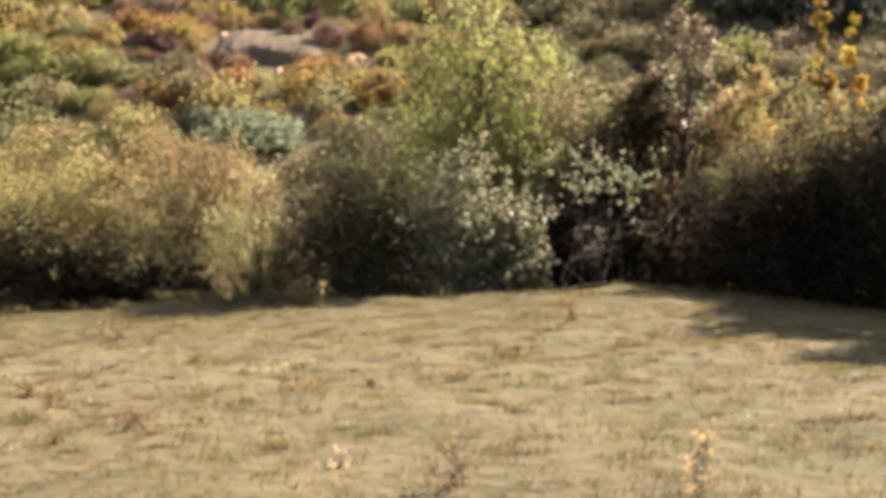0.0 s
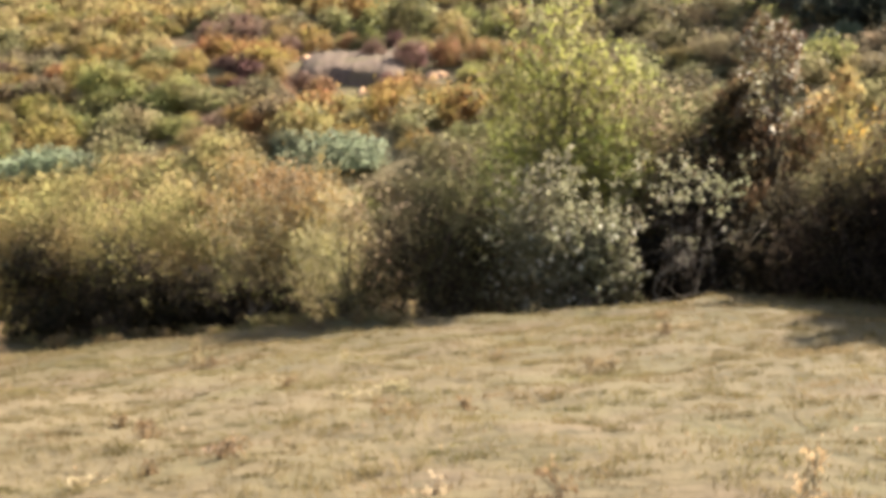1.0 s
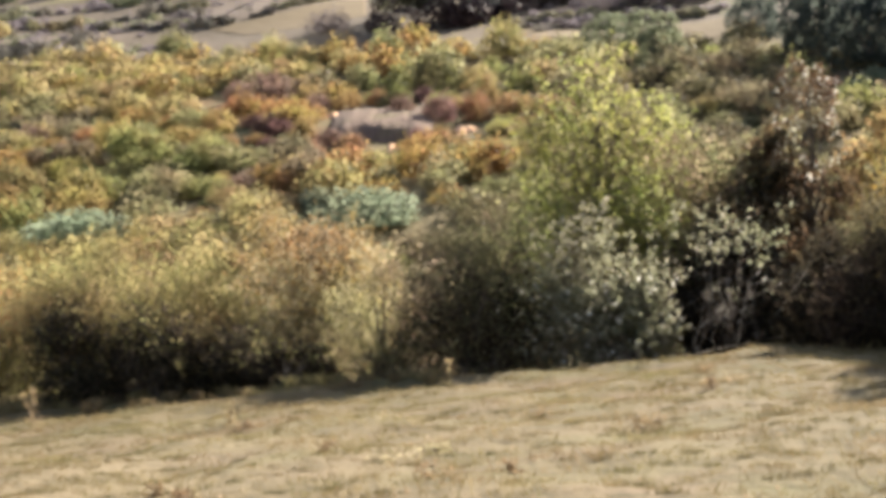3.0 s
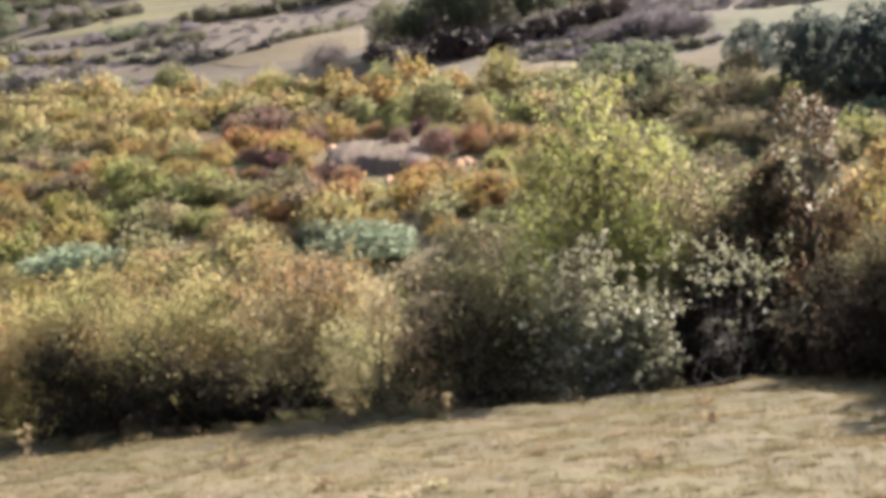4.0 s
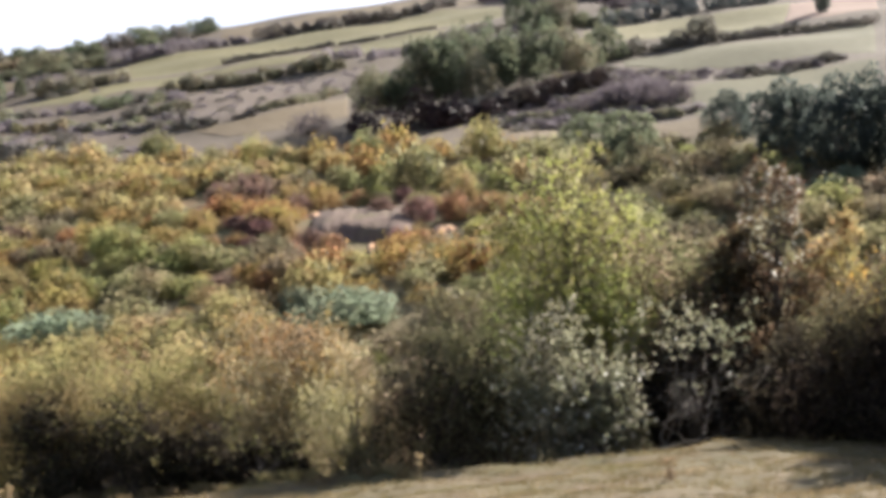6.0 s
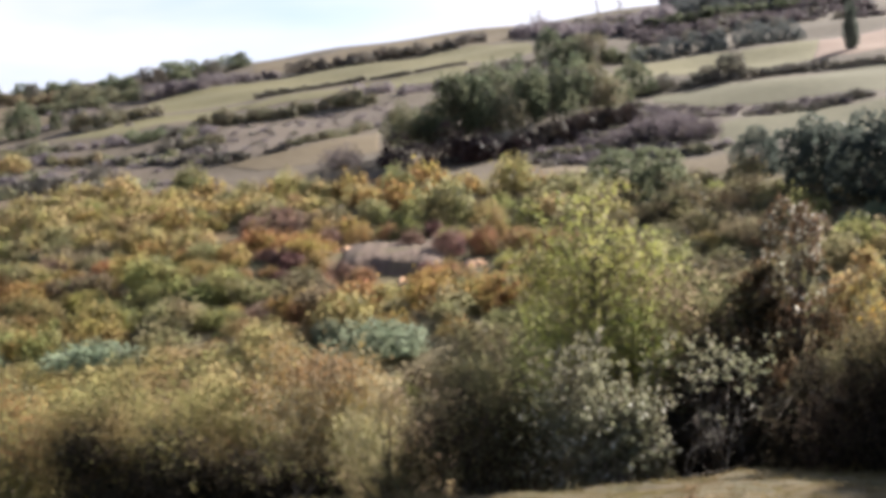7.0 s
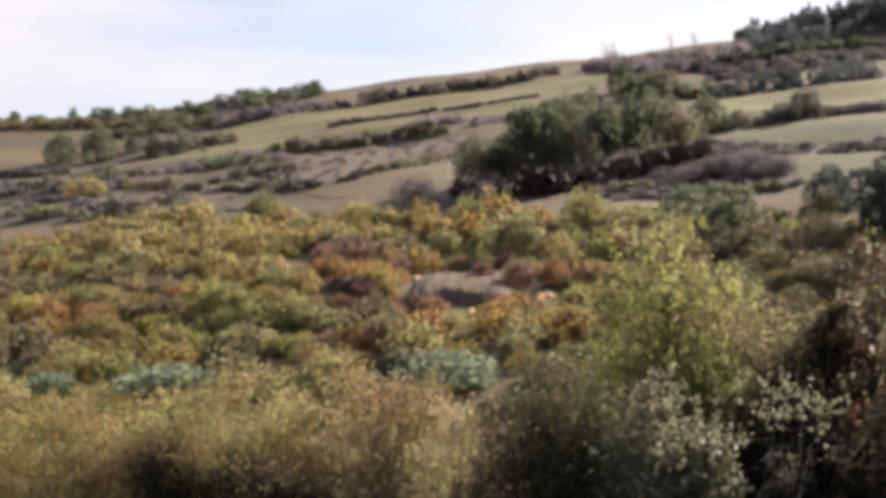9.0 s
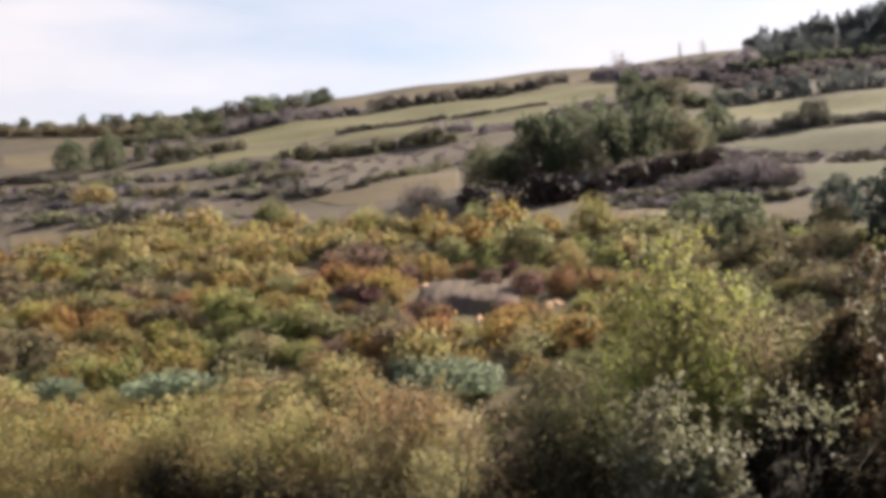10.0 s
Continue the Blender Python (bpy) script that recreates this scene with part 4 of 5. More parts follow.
# hedgerows between the strip fields
def hedgerow(line, height, seed, tone="hedge"):
    rng = np.random.default_rng(seed)
    line = [np.array(p) for p in line]
    c, r = [], []
    for a, b in zip(line, line[1:]):
        n = max(3, int(np.linalg.norm(b - a) / (height * 0.2)))
        for i in range(n):
            p = a + (b - a) * (i + rng.random()) / n + rng.normal(size=2) * height * (0.22, 0.4)
            swell = 0.85 + 0.2 * math.sin(0.55 * p[0] / height ** 0.5 + seed) + 0.14 * math.sin(1.7 * p[0] + 2 * seed)
            rad = height * rng.uniform(0.2, 0.42) * (0.6 + 0.5 * swell)
            c.append((p[0], p[1], float(land(p[0], p[1])) + rng.uniform(0.1, 0.62) * height * swell))
            r.append(rad)
    c, r = np.array(c), np.array(r)
    n = int(min(24000, (95 if height < 1.8 else 195) * len(c)))
    k = rng.integers(len(c), size=2 * n)
    u = rng.normal(size=(2 * n, 3))
    u /= np.linalg.norm(u, axis=1)[:, None]
    p = c[k] + u * (r[k] * (1 + 0.1 * rng.normal(size=2 * n)))[:, None]
    deep = np.zeros(2 * n, bool)
    for j in range(len(c)):
        deep |= (((p - c[j]) ** 2).sum(1) < (0.75 * r[j]) ** 2) & (k != j)
    p, u = p[~deep][:n], u[~deep][:n]
    p[:, 2] = np.maximum(p[:, 2], land(p[:, 0], p[:, 1]) + 0.02)
    root = new("hedgerow")
    root.location = (*line[0], float(land(*line[0])))
    p -= np.array(root.location)
    stems = []
    for k in range(0, len(c), 3):
        base = c[k] - np.array(root.location)
        floor = float(land(c[k][0], c[k][1])) - root.location[2]
        stems.append(bend((base[0], base[1], floor), base, 0.05 * height ** 0.5, 0.02, rng, 3))
    tagged(part("stem", tubes("stem", stems, BARK, 4), root), kind="stuff")
    part("foliage", leaf_mesh("foliage", p, min(0.29, max(0.18, height * 0.145)), LEAF[tone], rng, 0.9, far=True, facing=u, ruffle=0.4), root)
    return tagged(root, "dull green-brown hedgerow between strip fields", "hedgerow", "hedgerows on the hillside")


ROWS_A = [([(-43.7, 263.1), (-38.2, 262.3), (-32.7, 265.1), (-26.4, 270.6), (-17.7, 273.0), (-12.4, 289.5)], 2.6, 'hedge'),
          ([(-41.3, 214.7), (-38.2, 217.2), (-35.4, 220.1)], 1.0, 'hedge'),
          ([(-34.6, 220.6), (-31.1, 224.8), (-27.4, 228.2)], 0.8, 'hedge'),
          ([(-26.5, 227.6), (-20.7, 228.5)], 0.5, 'hedge'),
          ([(-19.9, 228.9), (-12.6, 232.7)], 0.4, 'hedge'),
          ([(-47.8, 171.9), (-42.7, 167.3)], 1.6, 'sage'),
          ([(-43.7, 174.1), (-40.2, 173.0)], 1.7, 'hedge'),
          ([(-41.2, 177.6), (-37.2, 180.9), (-32.5, 184.7), (-27.4, 187.7), (-21.8, 186.5)], 2.0, 'oliverow'),
          ([(-27.3, 196.7), (-20.9, 205.4)], 1.6, 'mauve')]
ROWS_B = [([(-45.0, 154.4), (-41.8, 156.9)], 0.9, 'hedge'),
          ([(-41.1, 158.9), (-38.1, 158.9)], 1.3, 'hedge'),
          ([(-38.4, 159.8), (-34.2, 160.2)], 1.1, 'oliverow'),
          ([(-27.3, 145.7), (-25.4, 147.0)], 0.5, 'hedge'),
          ([(-25.2, 148.9), (-22.6, 153.7), (-19.9, 164.7)], 1.2, 'oliverow'),
          ([(-32.6, 144.6), (-28.7, 144.4)], 1.1, 'hedge'),
          ([(-48.5, 133.6), (-44.4, 132.2), (-40.7, 133.5), (-39.4, 136.9)], 1.7, 'hedge'),
          ([(-57.8, 146.7), (-53.2, 142.2)], 0.9, 'mauve'),
          ([(-73.8, 175.2), (-66.7, 172.8), (-64.7, 174.8)], 1.1, 'hedge')]
ROWS_C = [([(-60.6, 167.3), (-55.5, 165.6), (-56.3, 173.9)], 1.1, 'oliverow'),
          ([(-61.1, 193.5), (-56.2, 194.6), (-52.5, 200.2)], 2.4, 'oliverow'),
          ([(-49.7, 153.4), (-45.7, 155.9)], 1.6, 'brown'),
          ([(-18.8, 191.7), (-16.2, 201.9), (-13.1, 206.8)], 1.6, 'mauve'),
          ([(-135.4, 322.0), (-108.2, 283.8), (-93.5, 266.9), (-81.8, 253.1)], 2.2, 'brown'),
          ([(-81.8, 253.1), (-74.0, 253.0), (-63.7, 239.7)], 3.0, 'oliverow'),
          ([(-63.2, 237.8), (-61.1, 239.9), (-55.3, 242.4), (-52.5, 255.7)], 2.9, 'mauve'),
          ([(-52.5, 255.7), (-45.8, 261.1)], 1.9, 'mauve'),
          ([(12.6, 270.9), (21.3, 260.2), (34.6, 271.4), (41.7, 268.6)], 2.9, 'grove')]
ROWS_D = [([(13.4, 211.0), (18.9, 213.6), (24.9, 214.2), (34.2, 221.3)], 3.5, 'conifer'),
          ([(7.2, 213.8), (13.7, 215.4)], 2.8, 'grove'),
          ([(-6.2, 292.6), (1.1, 274.9), (12.1, 259.8), (22.3, 283.6)], 3.2, 'mauve'),
          ([(7.4, 171.3), (12.7, 172.6), (18.9, 174.4), (21.5, 175.8)], 1.6, 'hedge'),
          ([(21.7, 174.6), (27.7, 180.0)], 1.3, 'hedge'),
          ([(19.4, 145.3), (23.4, 144.6), (28.9, 149.3)], 1.2, 'hedge'),
          ([(22.4, 175.4), (29.4, 180.1), (35.7, 179.9), (39.5, 179.7)], 1.2, 'hedge'),
          ([(-3.1, 130.5), (3.5, 131.4), (9.1, 126.1), (12.0, 124.6)], 0.8, 'oliverow'),
          ([(-80.5, 229.8), (-74.3, 229.9), (-67.8, 231.5)], 2.3, 'oliverow')]
ROWS_E = [([(-38.6, 146.8), (-34.8, 145.0)], 0.8, 'hedge')]
for i, (line, height, tone) in enumerate(ROWS_A + ROWS_B + ROWS_C + ROWS_D + ROWS_E):
    hedgerow(line, height * 0.95, 400 + i, tone)

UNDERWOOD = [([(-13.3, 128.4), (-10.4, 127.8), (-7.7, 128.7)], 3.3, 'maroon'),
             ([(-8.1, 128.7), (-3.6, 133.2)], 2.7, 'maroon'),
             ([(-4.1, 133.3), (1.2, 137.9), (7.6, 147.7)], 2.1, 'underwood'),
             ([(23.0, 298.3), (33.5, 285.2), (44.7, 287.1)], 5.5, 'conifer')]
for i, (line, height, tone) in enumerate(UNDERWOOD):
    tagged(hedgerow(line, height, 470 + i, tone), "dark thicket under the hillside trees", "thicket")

# bare bank in the scrub
def bank():
    """A low cut face of bare earth with a trodden ledge above it."""
    rg = np.random.default_rng(8)
    xs = np.linspace(-12.6, -6.2, 40)
    wob = 0.5 * np.sin(xs * 1.1 + 0.6) + 0.25 * np.sin(xs * 2.9 + 1)
    end = np.clip(np.minimum(xs + 12.6, -6.2 - xs) / 1.1, 0, 1) ** 0.6
    rows = []
    for v, (back, up) in enumerate([(-0.3, -0.2), (0.0, 0.12), (0.3, 0.35), (0.55, 0.58), (0.9, 0.66), (1.8, 0.68), (4.0, 0.6), (7.0, 0.4), (10.0, 0.2), (12.0, -0.15)]):
        ys = 87.9 + wob * (1 if v < 5 else 0.4) + back + rg.normal(size=len(xs)) * 0.06
        px = xs - 0.075 * back
        rows.append(np.stack([px, ys, land(px, ys) + (up + rg.normal(size=len(xs)) * 0.04) * (end if up > 0 else 1)], 1))
    grid = np.stack(rows)
    ob = new("bare_bank", sheet("bare_bank", grid[..., 0], grid[..., 1], grid[..., 2], BARE))
    return tagged(ob, "low cut bank of bare pinkish brown earth in the scrub", "bank", kind="structure")


bank()


def earth_patch(x, y, w, d, seed):
    """A ragged patch of pale earth that bulges a little from the slope."""
    rg = np.random.default_rng(seed)
    a, k = np.meshgrid(np.linspace(0, 2 * math.pi, 19), np.linspace(0, 1, 5))
    edge = 1 + 0.25 * np.sin(3 * a + seed) + 0.12 * np.sin(7 * a)
    px, py = x + np.cos(a) * k * edge * w, y + np.sin(a) * k * edge * d
    ob = new("earth_patch", sheet("earth_patch", px, py, land(px, py) + 0.3 * (1 - k ** 3) - 0.08 + 0.05 * np.sin(9 * px) * (k < 0.9), SAND))
    return tagged(ob, "pale orange patch of bare earth", "earth patch", kind="structure")


# the scrub that covers the lower slope
SEEDS = [('yellowgreen', -39.7, 106.9), ('yellowgreen', -36.0, 118.0), ('orange', -45.4, 110.8), ('brown', -40.1, 100.8), ('brown', -30.9, 95.0),
 ('olive', -35.5, 97.8), ('orange', -30.1, 91.5), ('yellow', -36.2, 91.0), ('orange', -31.6, 84.2), ('green', -27.0, 82.1), ('yellow', -25.8, 87.5),
 ('green', -23.2, 82.9), ('orange', -24.4, 93.6), ('yellow', -25.4, 105.3), ('brown', -20.4, 100.0), ('yellow', -18.6, 89.2), ('orange', -16.3, 95.4),
 ('green', -20.9, 85.2), ('olive', -19.6, 78.5), ('yellow', -24.2, 79.2), ('brown', -31.3, 80.2), ('green', -26.6, 77.1), ('rust', -11.3, 89.4),
 ('rust', -8.5, 86.6), ('rust', -5.7, 86.8), ('rust', -4.2, 90.3), ('rust', -13.5, 90.6), ('purple', -15.5, 91.0), ('brown', -14.5, 77.8),
 ('yellow', -14.9, 76.7), ('yellowgreen', -12.9, 72.1), ('yellow', -9.2, 87.5), ('green', -16.3, 78.0), ('yellowgreen', -30.9, 119.1),
 ('orange', -12.8, 115.8), ('yellowgreen', -16.9, 114.5), ('yellow', -26.4, 127.7), ('green', -4.7, 102.0), ('brown', 2.5, 100.2),
 ('olive', 0.8, 106.8), ('brown', 11.5, 90.0), ('yellow', 14.6, 106.4), ('olive', 16.8, 108.2), ('orange', -6.6, 79.0),
 ('yellow', -23.1, 68.4), ('yellowgreen', -25.0, 68.6),
 ('dim', 10.0, 112.0), ('dim', 12.1, 113.5), ('dim', 8.1, 100.5), ('dim', 10.0, 97.7), ('dim', 12.6, 102.1), ('dim', 6.4, 93.0), ('dim', 9.7, 92.7), ('olive', 2.0, 76.0),
 ('dim', 6.0, 81.0), ('olive', 10.0, 78.0), ('brown', 4.0, 68.0), ('dim', 9.0, 87.0), ('yellowgreen', 0.0, 84.0), ('dim', 4.0, 87.0)]
TOP_LINE = [(-58.2, 112.0), (-51.2, 114.0), (-44.5, 119.5), (-36.7, 124.5), (-26.4, 125.0), (-13.9, 121.0), (-1.1, 112.0), (8.1, 113.0), (14.0, 113.5),
 (21.2, 97.4), (26.7, 95.0)]
rng = np.random.default_rng(5)
top_x, top_y = [p[0] for p in TOP_LINE], [p[1] for p in TOP_LINE]
seed_at = np.array([s[1:] for s in SEEDS])
PATCHES = [(-13.0, 95.6), (-5.0, 90.2), (-8.7, 86.2), (-21.1, 101.8)]
taken = [(q[0] + 0.06 * d, q[1] - d, 1.9) for q in PATCHES for d in (0.5, 2.5)] + [(p[0], p[1], p[2] * 0.45) for p in YELLOW_BUSHES + WILLOWS + PURPLE_BUSHES]
yy, spots = 56.0, []
TONES = ["orange", "yellow", "yellowgreen", "green", "brown", "olive", "olive", "yellowgreen"]
for k, (sx, sy) in enumerate(PATCHES):
    earth_patch(sx, sy, (0.7, 0.75, 0.4, 0.5)[k], 0.9, k)
while yy < 130:
    gap = 1.42 + 0.003 * yy
    xx = -0.44 * yy - 4
    while xx < 0.31 * yy + 4:
        x, y = xx + rng.uniform(-0.7, 0.7), yy + rng.uniform(-0.8, 0.8)
        xx += gap
        if y > np.interp(x, top_x, top_y) or (-12.4 - 0.05 * (y - 88) < x < -6.6 - 0.05 * (y - 88) and 86.6 < y < 98.5) or any((x - a) ** 2 + ((y - b) / 1.5) ** 2 < q * q for a, b, q in taken):
            continue
        d = np.hypot(seed_at[:, 0] - x, (seed_at[:, 1] - y) * 0.8)
        tone = SEEDS[int(np.argmin(d))][0] if rng.random() < 0.7 else TONES[int(rng.integers(8))]
        if x > 0.035 * y and tone in ("orange", "yellow", "rust"):    # bushes at this end get duller leaf colours in place of shade
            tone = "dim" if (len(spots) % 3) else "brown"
        if y < 66 and x > -7 and tone in ("orange", "yellow", "rust", "yellowgreen"):    # those in the dip are still olive or already brown
            tone = "olive" if len(spots) % 2 else "brown"
        w = rng.uniform(1.5, 4.4) if rng.random() < 0.75 else rng.uniform(0.9, 1.6)
        spots.append((tone, x, y, w, w * rng.uniform(0.33, 0.55)))
    yy += gap * 1.1


def joined_bushes(name, tone, places, label, thin=2):
    """Many far bushes of one tone in one mesh."""
    v = []
    for k, (x, y, w, h) in enumerate(places):
        src = stock(tone, "bush", k % 3)[0]
        co = np.empty(len(src.vertices) * 3, np.float32)
        src.vertices.foreach_get("co", co)
        every = thin + (y > 86) + (y > 108)
        co = co.reshape(-1, 3, 3)[::every]
        mid = co.mean(1, keepdims=True)
        co = (mid + (co - mid) * 0.85 * every ** 0.5).reshape(-1, 3)
        a = k * 2.4
        v.append(np.stack([(co[:, 0] * math.cos(a) - co[:, 1] * math.sin(a)) * w / 2 + x, (co[:, 0] * math.sin(a) + co[:, 1] * math.cos(a)) * w / 2 + y, co[:, 2] * h + float(land(x, y)) - 0.05], 1))
    v = np.concatenate(v)
    me = mesh_from(name, v, np.arange(len(v)).reshape(-1, 3))
    me.materials.append(LEAF[tone])
    return tagged(new(name, me), label, "scrub", kind="stuff")


# those that stand before the bank and along the dip are things, the far ones are joined
order = sorted(range(len(spots)), key=lambda k: abs(spots[k][2] - 88) + 0.35 * abs(spots[k][1] + 14))
single = set(order[:240])
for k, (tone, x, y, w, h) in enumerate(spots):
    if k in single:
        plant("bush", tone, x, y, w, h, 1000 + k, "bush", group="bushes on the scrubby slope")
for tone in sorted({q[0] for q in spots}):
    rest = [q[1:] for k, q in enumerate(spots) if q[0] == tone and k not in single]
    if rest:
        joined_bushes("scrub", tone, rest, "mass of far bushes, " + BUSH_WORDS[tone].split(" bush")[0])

# low grey-brown scrub among the strip fields
rng = np.random.default_rng(31)
low = {"hedge": [], "mauve": [], "oliverow": [], "smoke": []}
for _ in range(300):
    y = rng.uniform(122, 176)
    x = rng.uniform(-0.42, -0.22) * y
    if y < np.interp(x, top_x, top_y) or math.sin(y * 0.33 + x * 0.11) < 0.1:
        continue
    w = rng.uniform(1.2, 3.6)
    low[("hedge", "mauve", "oliverow")[int(rng.integers(3))]].append((x, y, w, w * rng.uniform(0.25, 0.45)))


def brush(far, near, n, tones, most):
    """Low scattered scrub over a strip between two edges."""
    (fx, fy), (nx, ny) = along(far, 60), along(near, 60)
    for _ in range(n):
        k, v = int(rng.integers(60)), rng.random()
        w = rng.uniform(0.35, 1.0) * most
        low[tones[int(rng.integers(len(tones)))]].append((fx[k] * (1 - v) + nx[k] * v + rng.normal() * 0.4, fy[k] * (1 - v) + ny[k] * v, w, w * rng.uniform(0.22, 0.42)))


brush([(-43.2, 159.8), (-34.2, 178.9), (-18.3, 185.6)], [(-40.1, 140.2), (-27.8, 145.4), (-16.8, 170.1)], 190, ("mauve", "mauve", "hedge"), 1.5)
brush([(-68.2, 161.9), (-51.4, 149.8), (-41.7, 144.2)], [(-56.8, 134.9), (-45.9, 133.7), (-39.7, 137.0)], 140, ("mauve", "hedge", "oliverow"), 1.6)
brush([(8.0, 158.0), (16.0, 154.0), (30.0, 151.0)], [(10.0, 146.0), (17.0, 143.0), (29.0, 147.0)], 210, ("mauve", "smoke", "hedge"), 2.0)
brush([(-3.0, 139.0), (5.0, 141.0), (12.0, 142.0)], [(-3.0, 126.0), (5.0, 125.0), (14.0, 126.0)], 240, ("smoke", "hedge", "mauve"), 2.2)
brush([(12.6, 275.0), (34.0, 278.0), (52.0, 272.0)], [(13.0, 232.0), (30.0, 240.0), (50.0, 240.0)], 330, ("hedge", "smoke", "smoke"), 4.5)
brush([(-6.0, 300.0), (12.0, 305.0), (24.0, 300.0)], [(-4.0, 276.0), (8.0, 262.0), (20.0, 270.0)], 200, ("mauve", "hedge", "mauve"), 4.0)
brush([(-80.0, 245.0), (-66.0, 230.0), (-52.0, 205.0)], [(-66.0, 200.0), (-60.0, 190.0), (-52.0, 190.0)], 90, ("hedge", "mauve", "hedge"), 2.6)
brush([(-12.0, 215.0), (-6.0, 232.0), (2.0, 235.0)], [(-12.0, 190.0), (-4.0, 195.0), (2.0, 195.0)], 110, ("hedge", "mauve", "hedge"), 3.2)
for tone, places in low.items():
    joined_bushes("hillside_scrub", tone, places, "low grey-brown scrub between the strip fields", 15)

# ---------- the meadow ----------
rng = np.random.default_rng(9)


def grass_points(n, y0, y1):
    y = np.sqrt(rng.uniform(y0 ** 2, y1 ** 2, n))
    x = rng.uniform(-0.45, 0.37, n) * y
    keep = y < lip(x) + 0.6
    return x[keep], y[keep]


tx, ty = grass_points(7500, 7.5, 36)
mott = np.sin(tx * 1.9 + 2 * np.sin(ty * 0.8)) * np.sin(ty * 1.1 + 1.5 * np.sin(tx * 0.7))
tuft = (rng.uniform(0.3, 1.0, len(tx)) ** 2) * (0.7 + 0.75 * np.clip(mott, -0.8, 1)) + 0.9 * (rng.random(len(tx)) < 0.035)
cxs, cys = np.repeat(tx, 14), np.repeat(ty, 14)
grow = np.repeat(tuft, 14)
cxs = cxs + rng.normal(size=len(cxs)) * (0.04 + 0.08 * grow)
cys = cys + rng.normal(size=len(cys)) * (0.04 + 0.08 * grow)
tall = (0.022 + 0.055 * grow) * rng.uniform(0.5, 1.3, len(cxs))
bx, by = rng.normal(size=len(cxs)), rng.normal(size=len(cxs))
bn = np.hypot(bx, by)
bx, by = bx / bn * 0.006, by / bn * 0.006
lx, ly = rng.normal(size=len(cxs)) * tall * 0.5, rng.normal(size=len(cxs)) * tall * 0.5
cz = land(cxs, cys)
foot = np.stack([cxs, cys, cz], 1)
side = np.stack([bx, by, bx * 0], 1)
tipp = foot + np.stack([lx, ly, tall], 1)
blades = np.stack([foot - side, foot + side, tipp + side * 0.3, tipp - side * 0.3], 1).reshape(-1, 3)
grass = new("dry_grass", mesh_from("dry_grass", blades, np.arange(len(blades)).reshape(-1, 4)))
grass.data.materials.append(GRASS)
tagged(grass, "short dry yellowish grass of the meadow", "grass", kind="stuff")


# darker tussocks dotted over the meadow
TUSSOCK = leaf_paint("dark_tussock_blades", [(0.09, 0.077, 0.034), (0.14, 0.114, 0.053), (0.2, 0.165, 0.085)], clear=0.4, spread=0.02)
kx, ky = grass_points(800, 7.5, 31)
big = np.repeat(rng.uniform(0.4, 1.0, len(kx)) ** 1.5, 60)
px, py = np.repeat(kx, 60) + rng.normal(size=len(big)) * 0.15 * big, np.repeat(ky, 60) + rng.normal(size=len(big)) * 0.09 * big
up = (0.02 + 0.045 * big) * rng.uniform(0.4, 1.2, len(big))
turn = rng.uniform(0, 6.28, len(big))
foot = np.stack([px, py, land(px, py)], 1)
side = np.stack([np.cos(turn), np.sin(turn), turn * 0], 1) * 0.006
tipp = foot + np.stack([rng.normal(size=len(big)) * up * 0.6, rng.normal(size=len(big)) * up * 0.6, up], 1)
tussock = new("tussocks", mesh_from("tussocks", np.stack([foot - side, foot + side, tipp], 1).reshape(-1, 3), np.arange(3 * len(big)).reshape(-1, 3)))
tussock.data.materials.append(TUSSOCK)
tagged(tussock, "small dark olive-brown grass tussocks in the meadow", "grass", kind="stuff")


def weed(x, y, w, h, seed, tone="dry", words="dead orange-brown weed standing in the meadow"):
    """A dead stalk with side twigs and dry seed heads."""
    rg = np.random.default_rng(seed)
    root = plant_root("dry_weed", x, y, sink=0.01)
    paths, heads = [], []
    for _ in range(max(2, int(w * 10))):
        foot = (rg.normal() * w * 0.12, rg.normal() * w * 0.12, 0)
        top = np.array([rg.normal() * w * 0.25, rg.normal() * w * 0.25, h * rg.uniform(0.6, 1.0)])
        paths.append(bend(foot, top, 0.006, 0.003, rg, 4))
        heads.append(top)
        for _ in range(4):
            a = np.array(foot) * 0.4 + top * rg.uniform(0.35, 0.95)
            b = a + np.array([rg.normal() * w * 0.22, rg.normal() * w * 0.22, h * rg.uniform(0.02, 0.2)])
            paths.append(bend(a, b, 0.004, 0.002, rg, 3))
            heads.append(b)
    part("stalk", tubes("stalk", paths, BARK, 3), root)
    heads = np.array(heads)
    pts = np.repeat(heads, 6, 0) + rg.normal(size=(len(heads) * 6, 3)) * 0.03
    base = rg.normal(size=(60, 3)) * (w * 0.3, w * 0.3, h * 0.12) + (0, 0, h * 0.15)
    base[:, 2] = np.abs(base[:, 2])
    tagged(part("seed_head", leaf_mesh("seed_head", np.concatenate([pts, base]), 0.044, LEAF[tone], rg, 0.5, 0.2), root, "dry seed heads and withered leaves"), kind="stuff")
    return tagged(root, words, "weed", "dry weeds in the meadow")


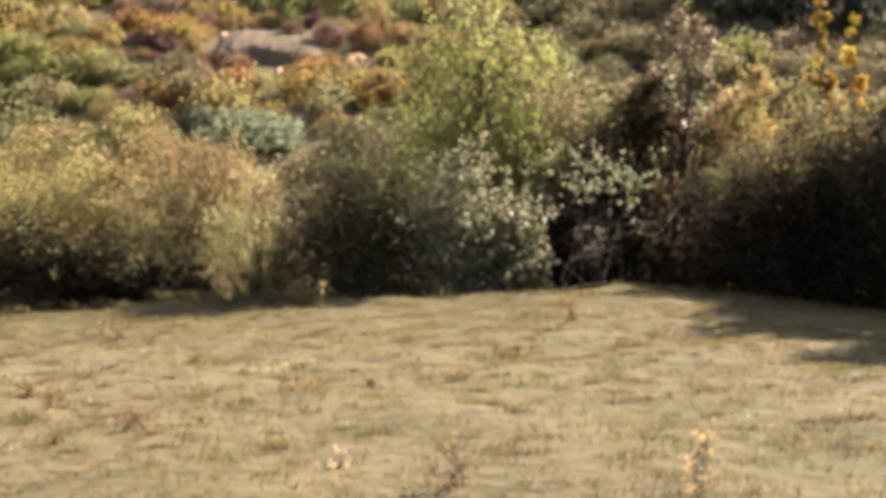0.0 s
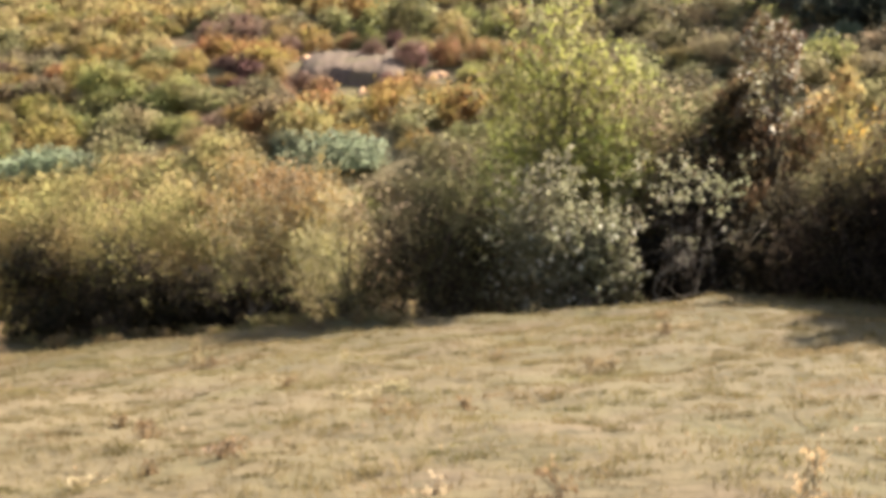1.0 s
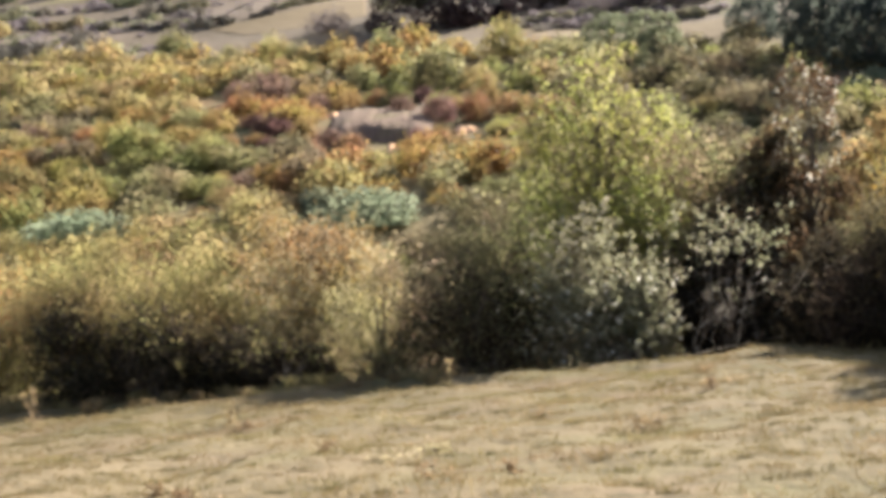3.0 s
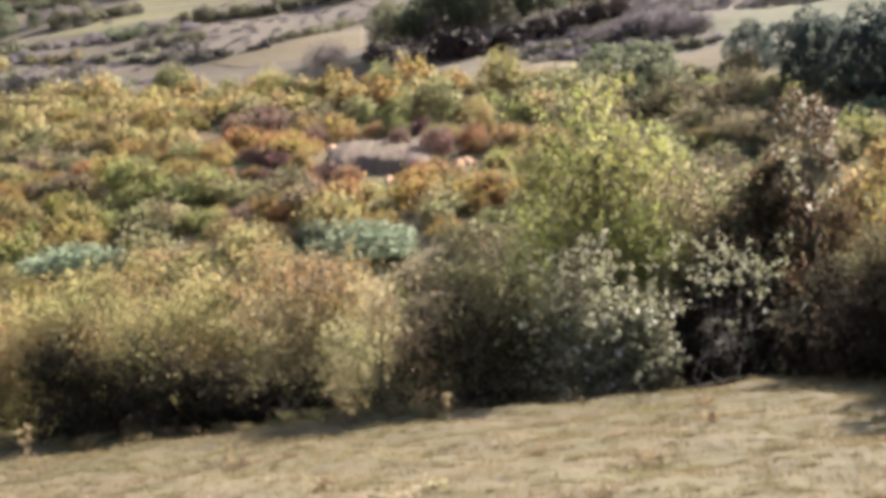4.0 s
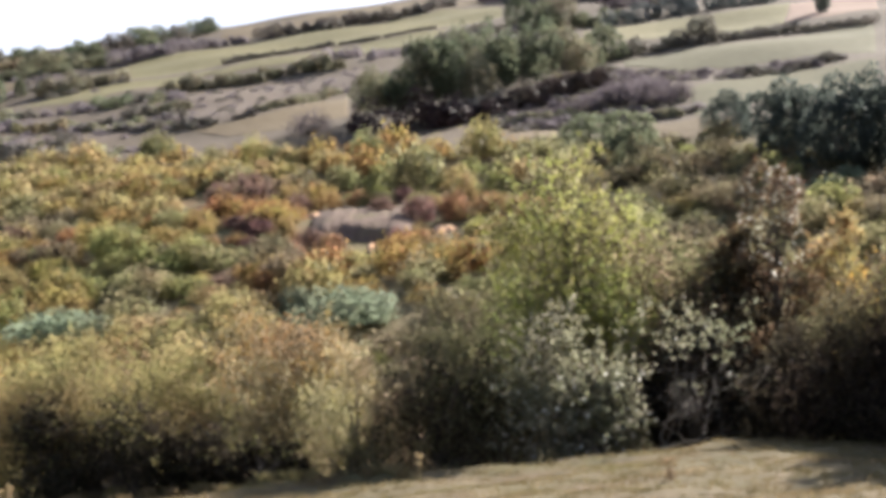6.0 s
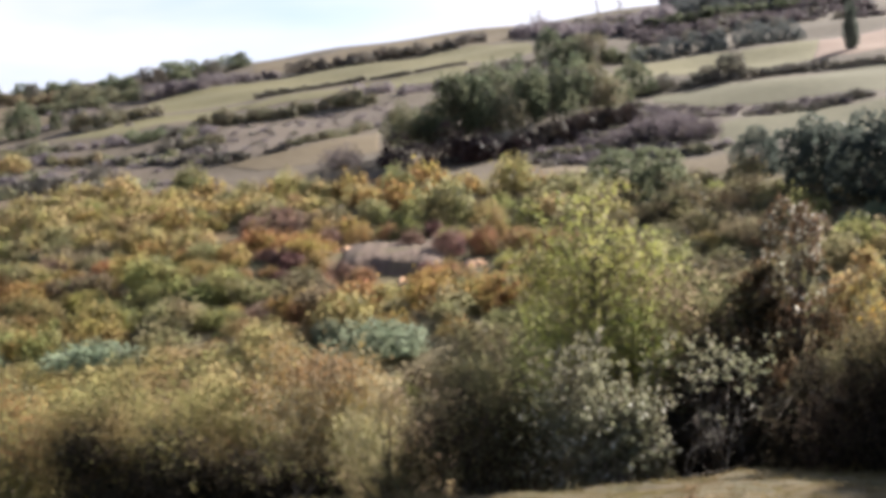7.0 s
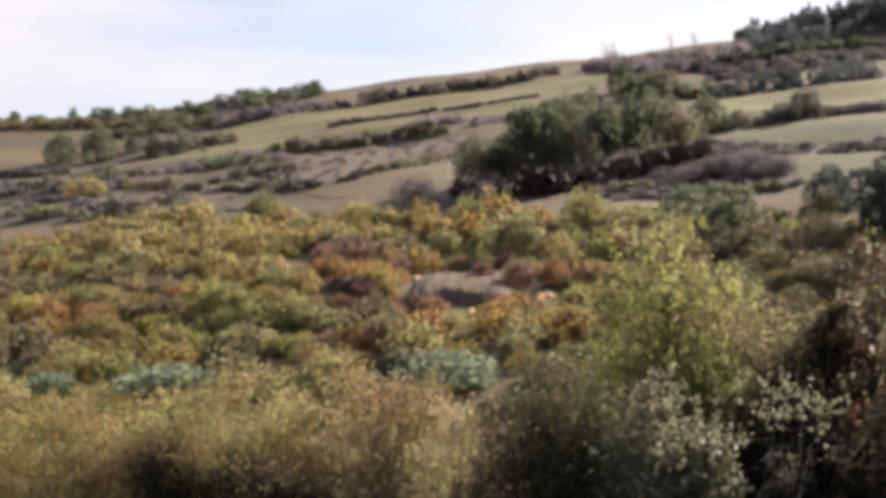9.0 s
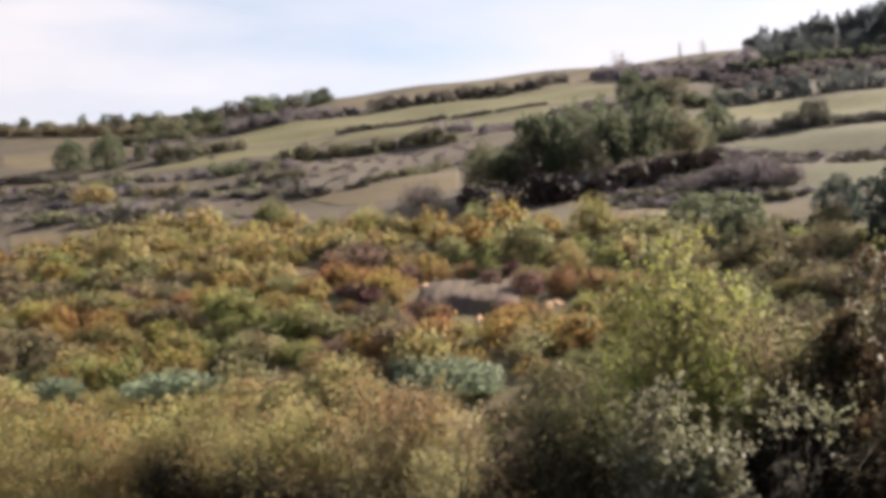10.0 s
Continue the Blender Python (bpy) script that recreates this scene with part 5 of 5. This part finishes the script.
WEEDS = [(1.38, 8.8, 0.19, 0.47), (-4.06, 15.63, 0.14, 0.15), (1.75, 21.84, 0.15, 0.19), (0.63, 17.88, 0.51, 0.18), (-0.49, 20.0, 0.28, 0.17),
 (0.05, 9.5, 0.2, 0.3), (-2.74, 17.69, 0.16, 0.13), (-2.17, 28.04, 0.14, 0.45), (-4.34, 35.72, 0.18, 0.38), (1.9, 25.08, 0.27, 0.12),
 (-4.6, 22.69, 0.32, 0.13), (-5.07, 24.0, 0.17, 0.34), (-2.88, 11.95, 0.13, 0.08), (-0.63, 14.76, 0.16, 0.13), (-1.41, 15.07, 0.21, 0.12),
 (-2.42, 12.39, 0.22, 0.18), (-3.56, 14.78, 0.21, 0.15), (-9.24, 27.56, 0.3, 0.75)]
for i, (x, y, w, h) in enumerate(WEEDS):
    if h > 0.3:
        weed(x, y, w, h, 50 + i, "tan", "tall pale straw-coloured weed standing in the meadow")
    else:
        weed(x, y, w, h, 50 + i)


for i, (x, y, w) in enumerate([(-3.75, 15.55, 0.3), (-2.54, 12.9, 0.28), (-3.27, 11.75, 0.25), (-0.71, 10.4, 0.2), (-1.57, 17.2, 0.5), (-2.1, 17.0, 0.35), (2.3, 24.0, 0.4)]):
    weed(x, y, w, 0.07, 90 + i, "straw", "low pale withered weed flat in the grass")


def tuft_mesh(seed):
    """A clump of tall bleached grass blades."""
    rg = np.random.default_rng(seed)
    n = 46
    foot = np.stack([rg.normal(size=n) * 0.07, rg.normal(size=n) * 0.07, np.zeros(n)], 1)
    tip = foot * 1.6 + np.stack([rg.normal(size=n) * 0.10, rg.normal(size=n) * 0.10, rg.uniform(0.5, 1.0, n)], 1)
    a = rg.uniform(0, 6.28, n)
    side = np.stack([np.cos(a), np.sin(a), a * 0], 1) * 0.012
    mid = (foot + tip) / 2 + (0, 0, 0.12)
    v = np.concatenate([np.stack([foot - side, foot + side, mid + side, mid - side], 1), np.stack([mid - side, mid + side, tip + side * 0.2, tip - side * 0.2], 1)]).reshape(-1, 3)
    me = mesh_from("tuft", v, np.arange(len(v)).reshape(-1, 4))
    me.materials.append(GRASS)
    return me


TUFTS = [tuft_mesh(70 + i) for i in range(4)]
rng = np.random.default_rng(77)
for i in range(64):
    x = rng.uniform(-12, -2.5) if i % 5 else rng.uniform(5, 8)
    y = float(lip(x)) + rng.uniform(-1.2, 0.3)
    h = rng.uniform(0.10, 0.30)
    root = plant_root("dry_tuft", x, y, rng.uniform(0, 6.28), (0.9, 0.9, h), 0.01)
    tagged(part("tuft", TUFTS[i % 4], root), kind="stuff")
    tagged(root, "tuft of tall bleached grass at the meadow's edge", "grass tuft", "tufts along the meadow's edge")

# fallen leaves and pale bits lying in the grass
ly_x, ly_y = grass_points(900, 7.5, 31)
lit = np.stack([ly_x, ly_y, land(ly_x, ly_y) + 0.035], 1)
half = len(lit) // 7
for tone, some, words in (("straw", lit[:half], "pale dry leaves scattered in the grass"), ("dry", lit[half:], "brown dry leaves scattered in the grass")):
    litter = new("leaf_litter", leaf_mesh("leaf_litter", some, 0.03, LEAF[tone], rng, 0.8, 0.0))
    tagged(litter, words, "leaf litter", kind="stuff")
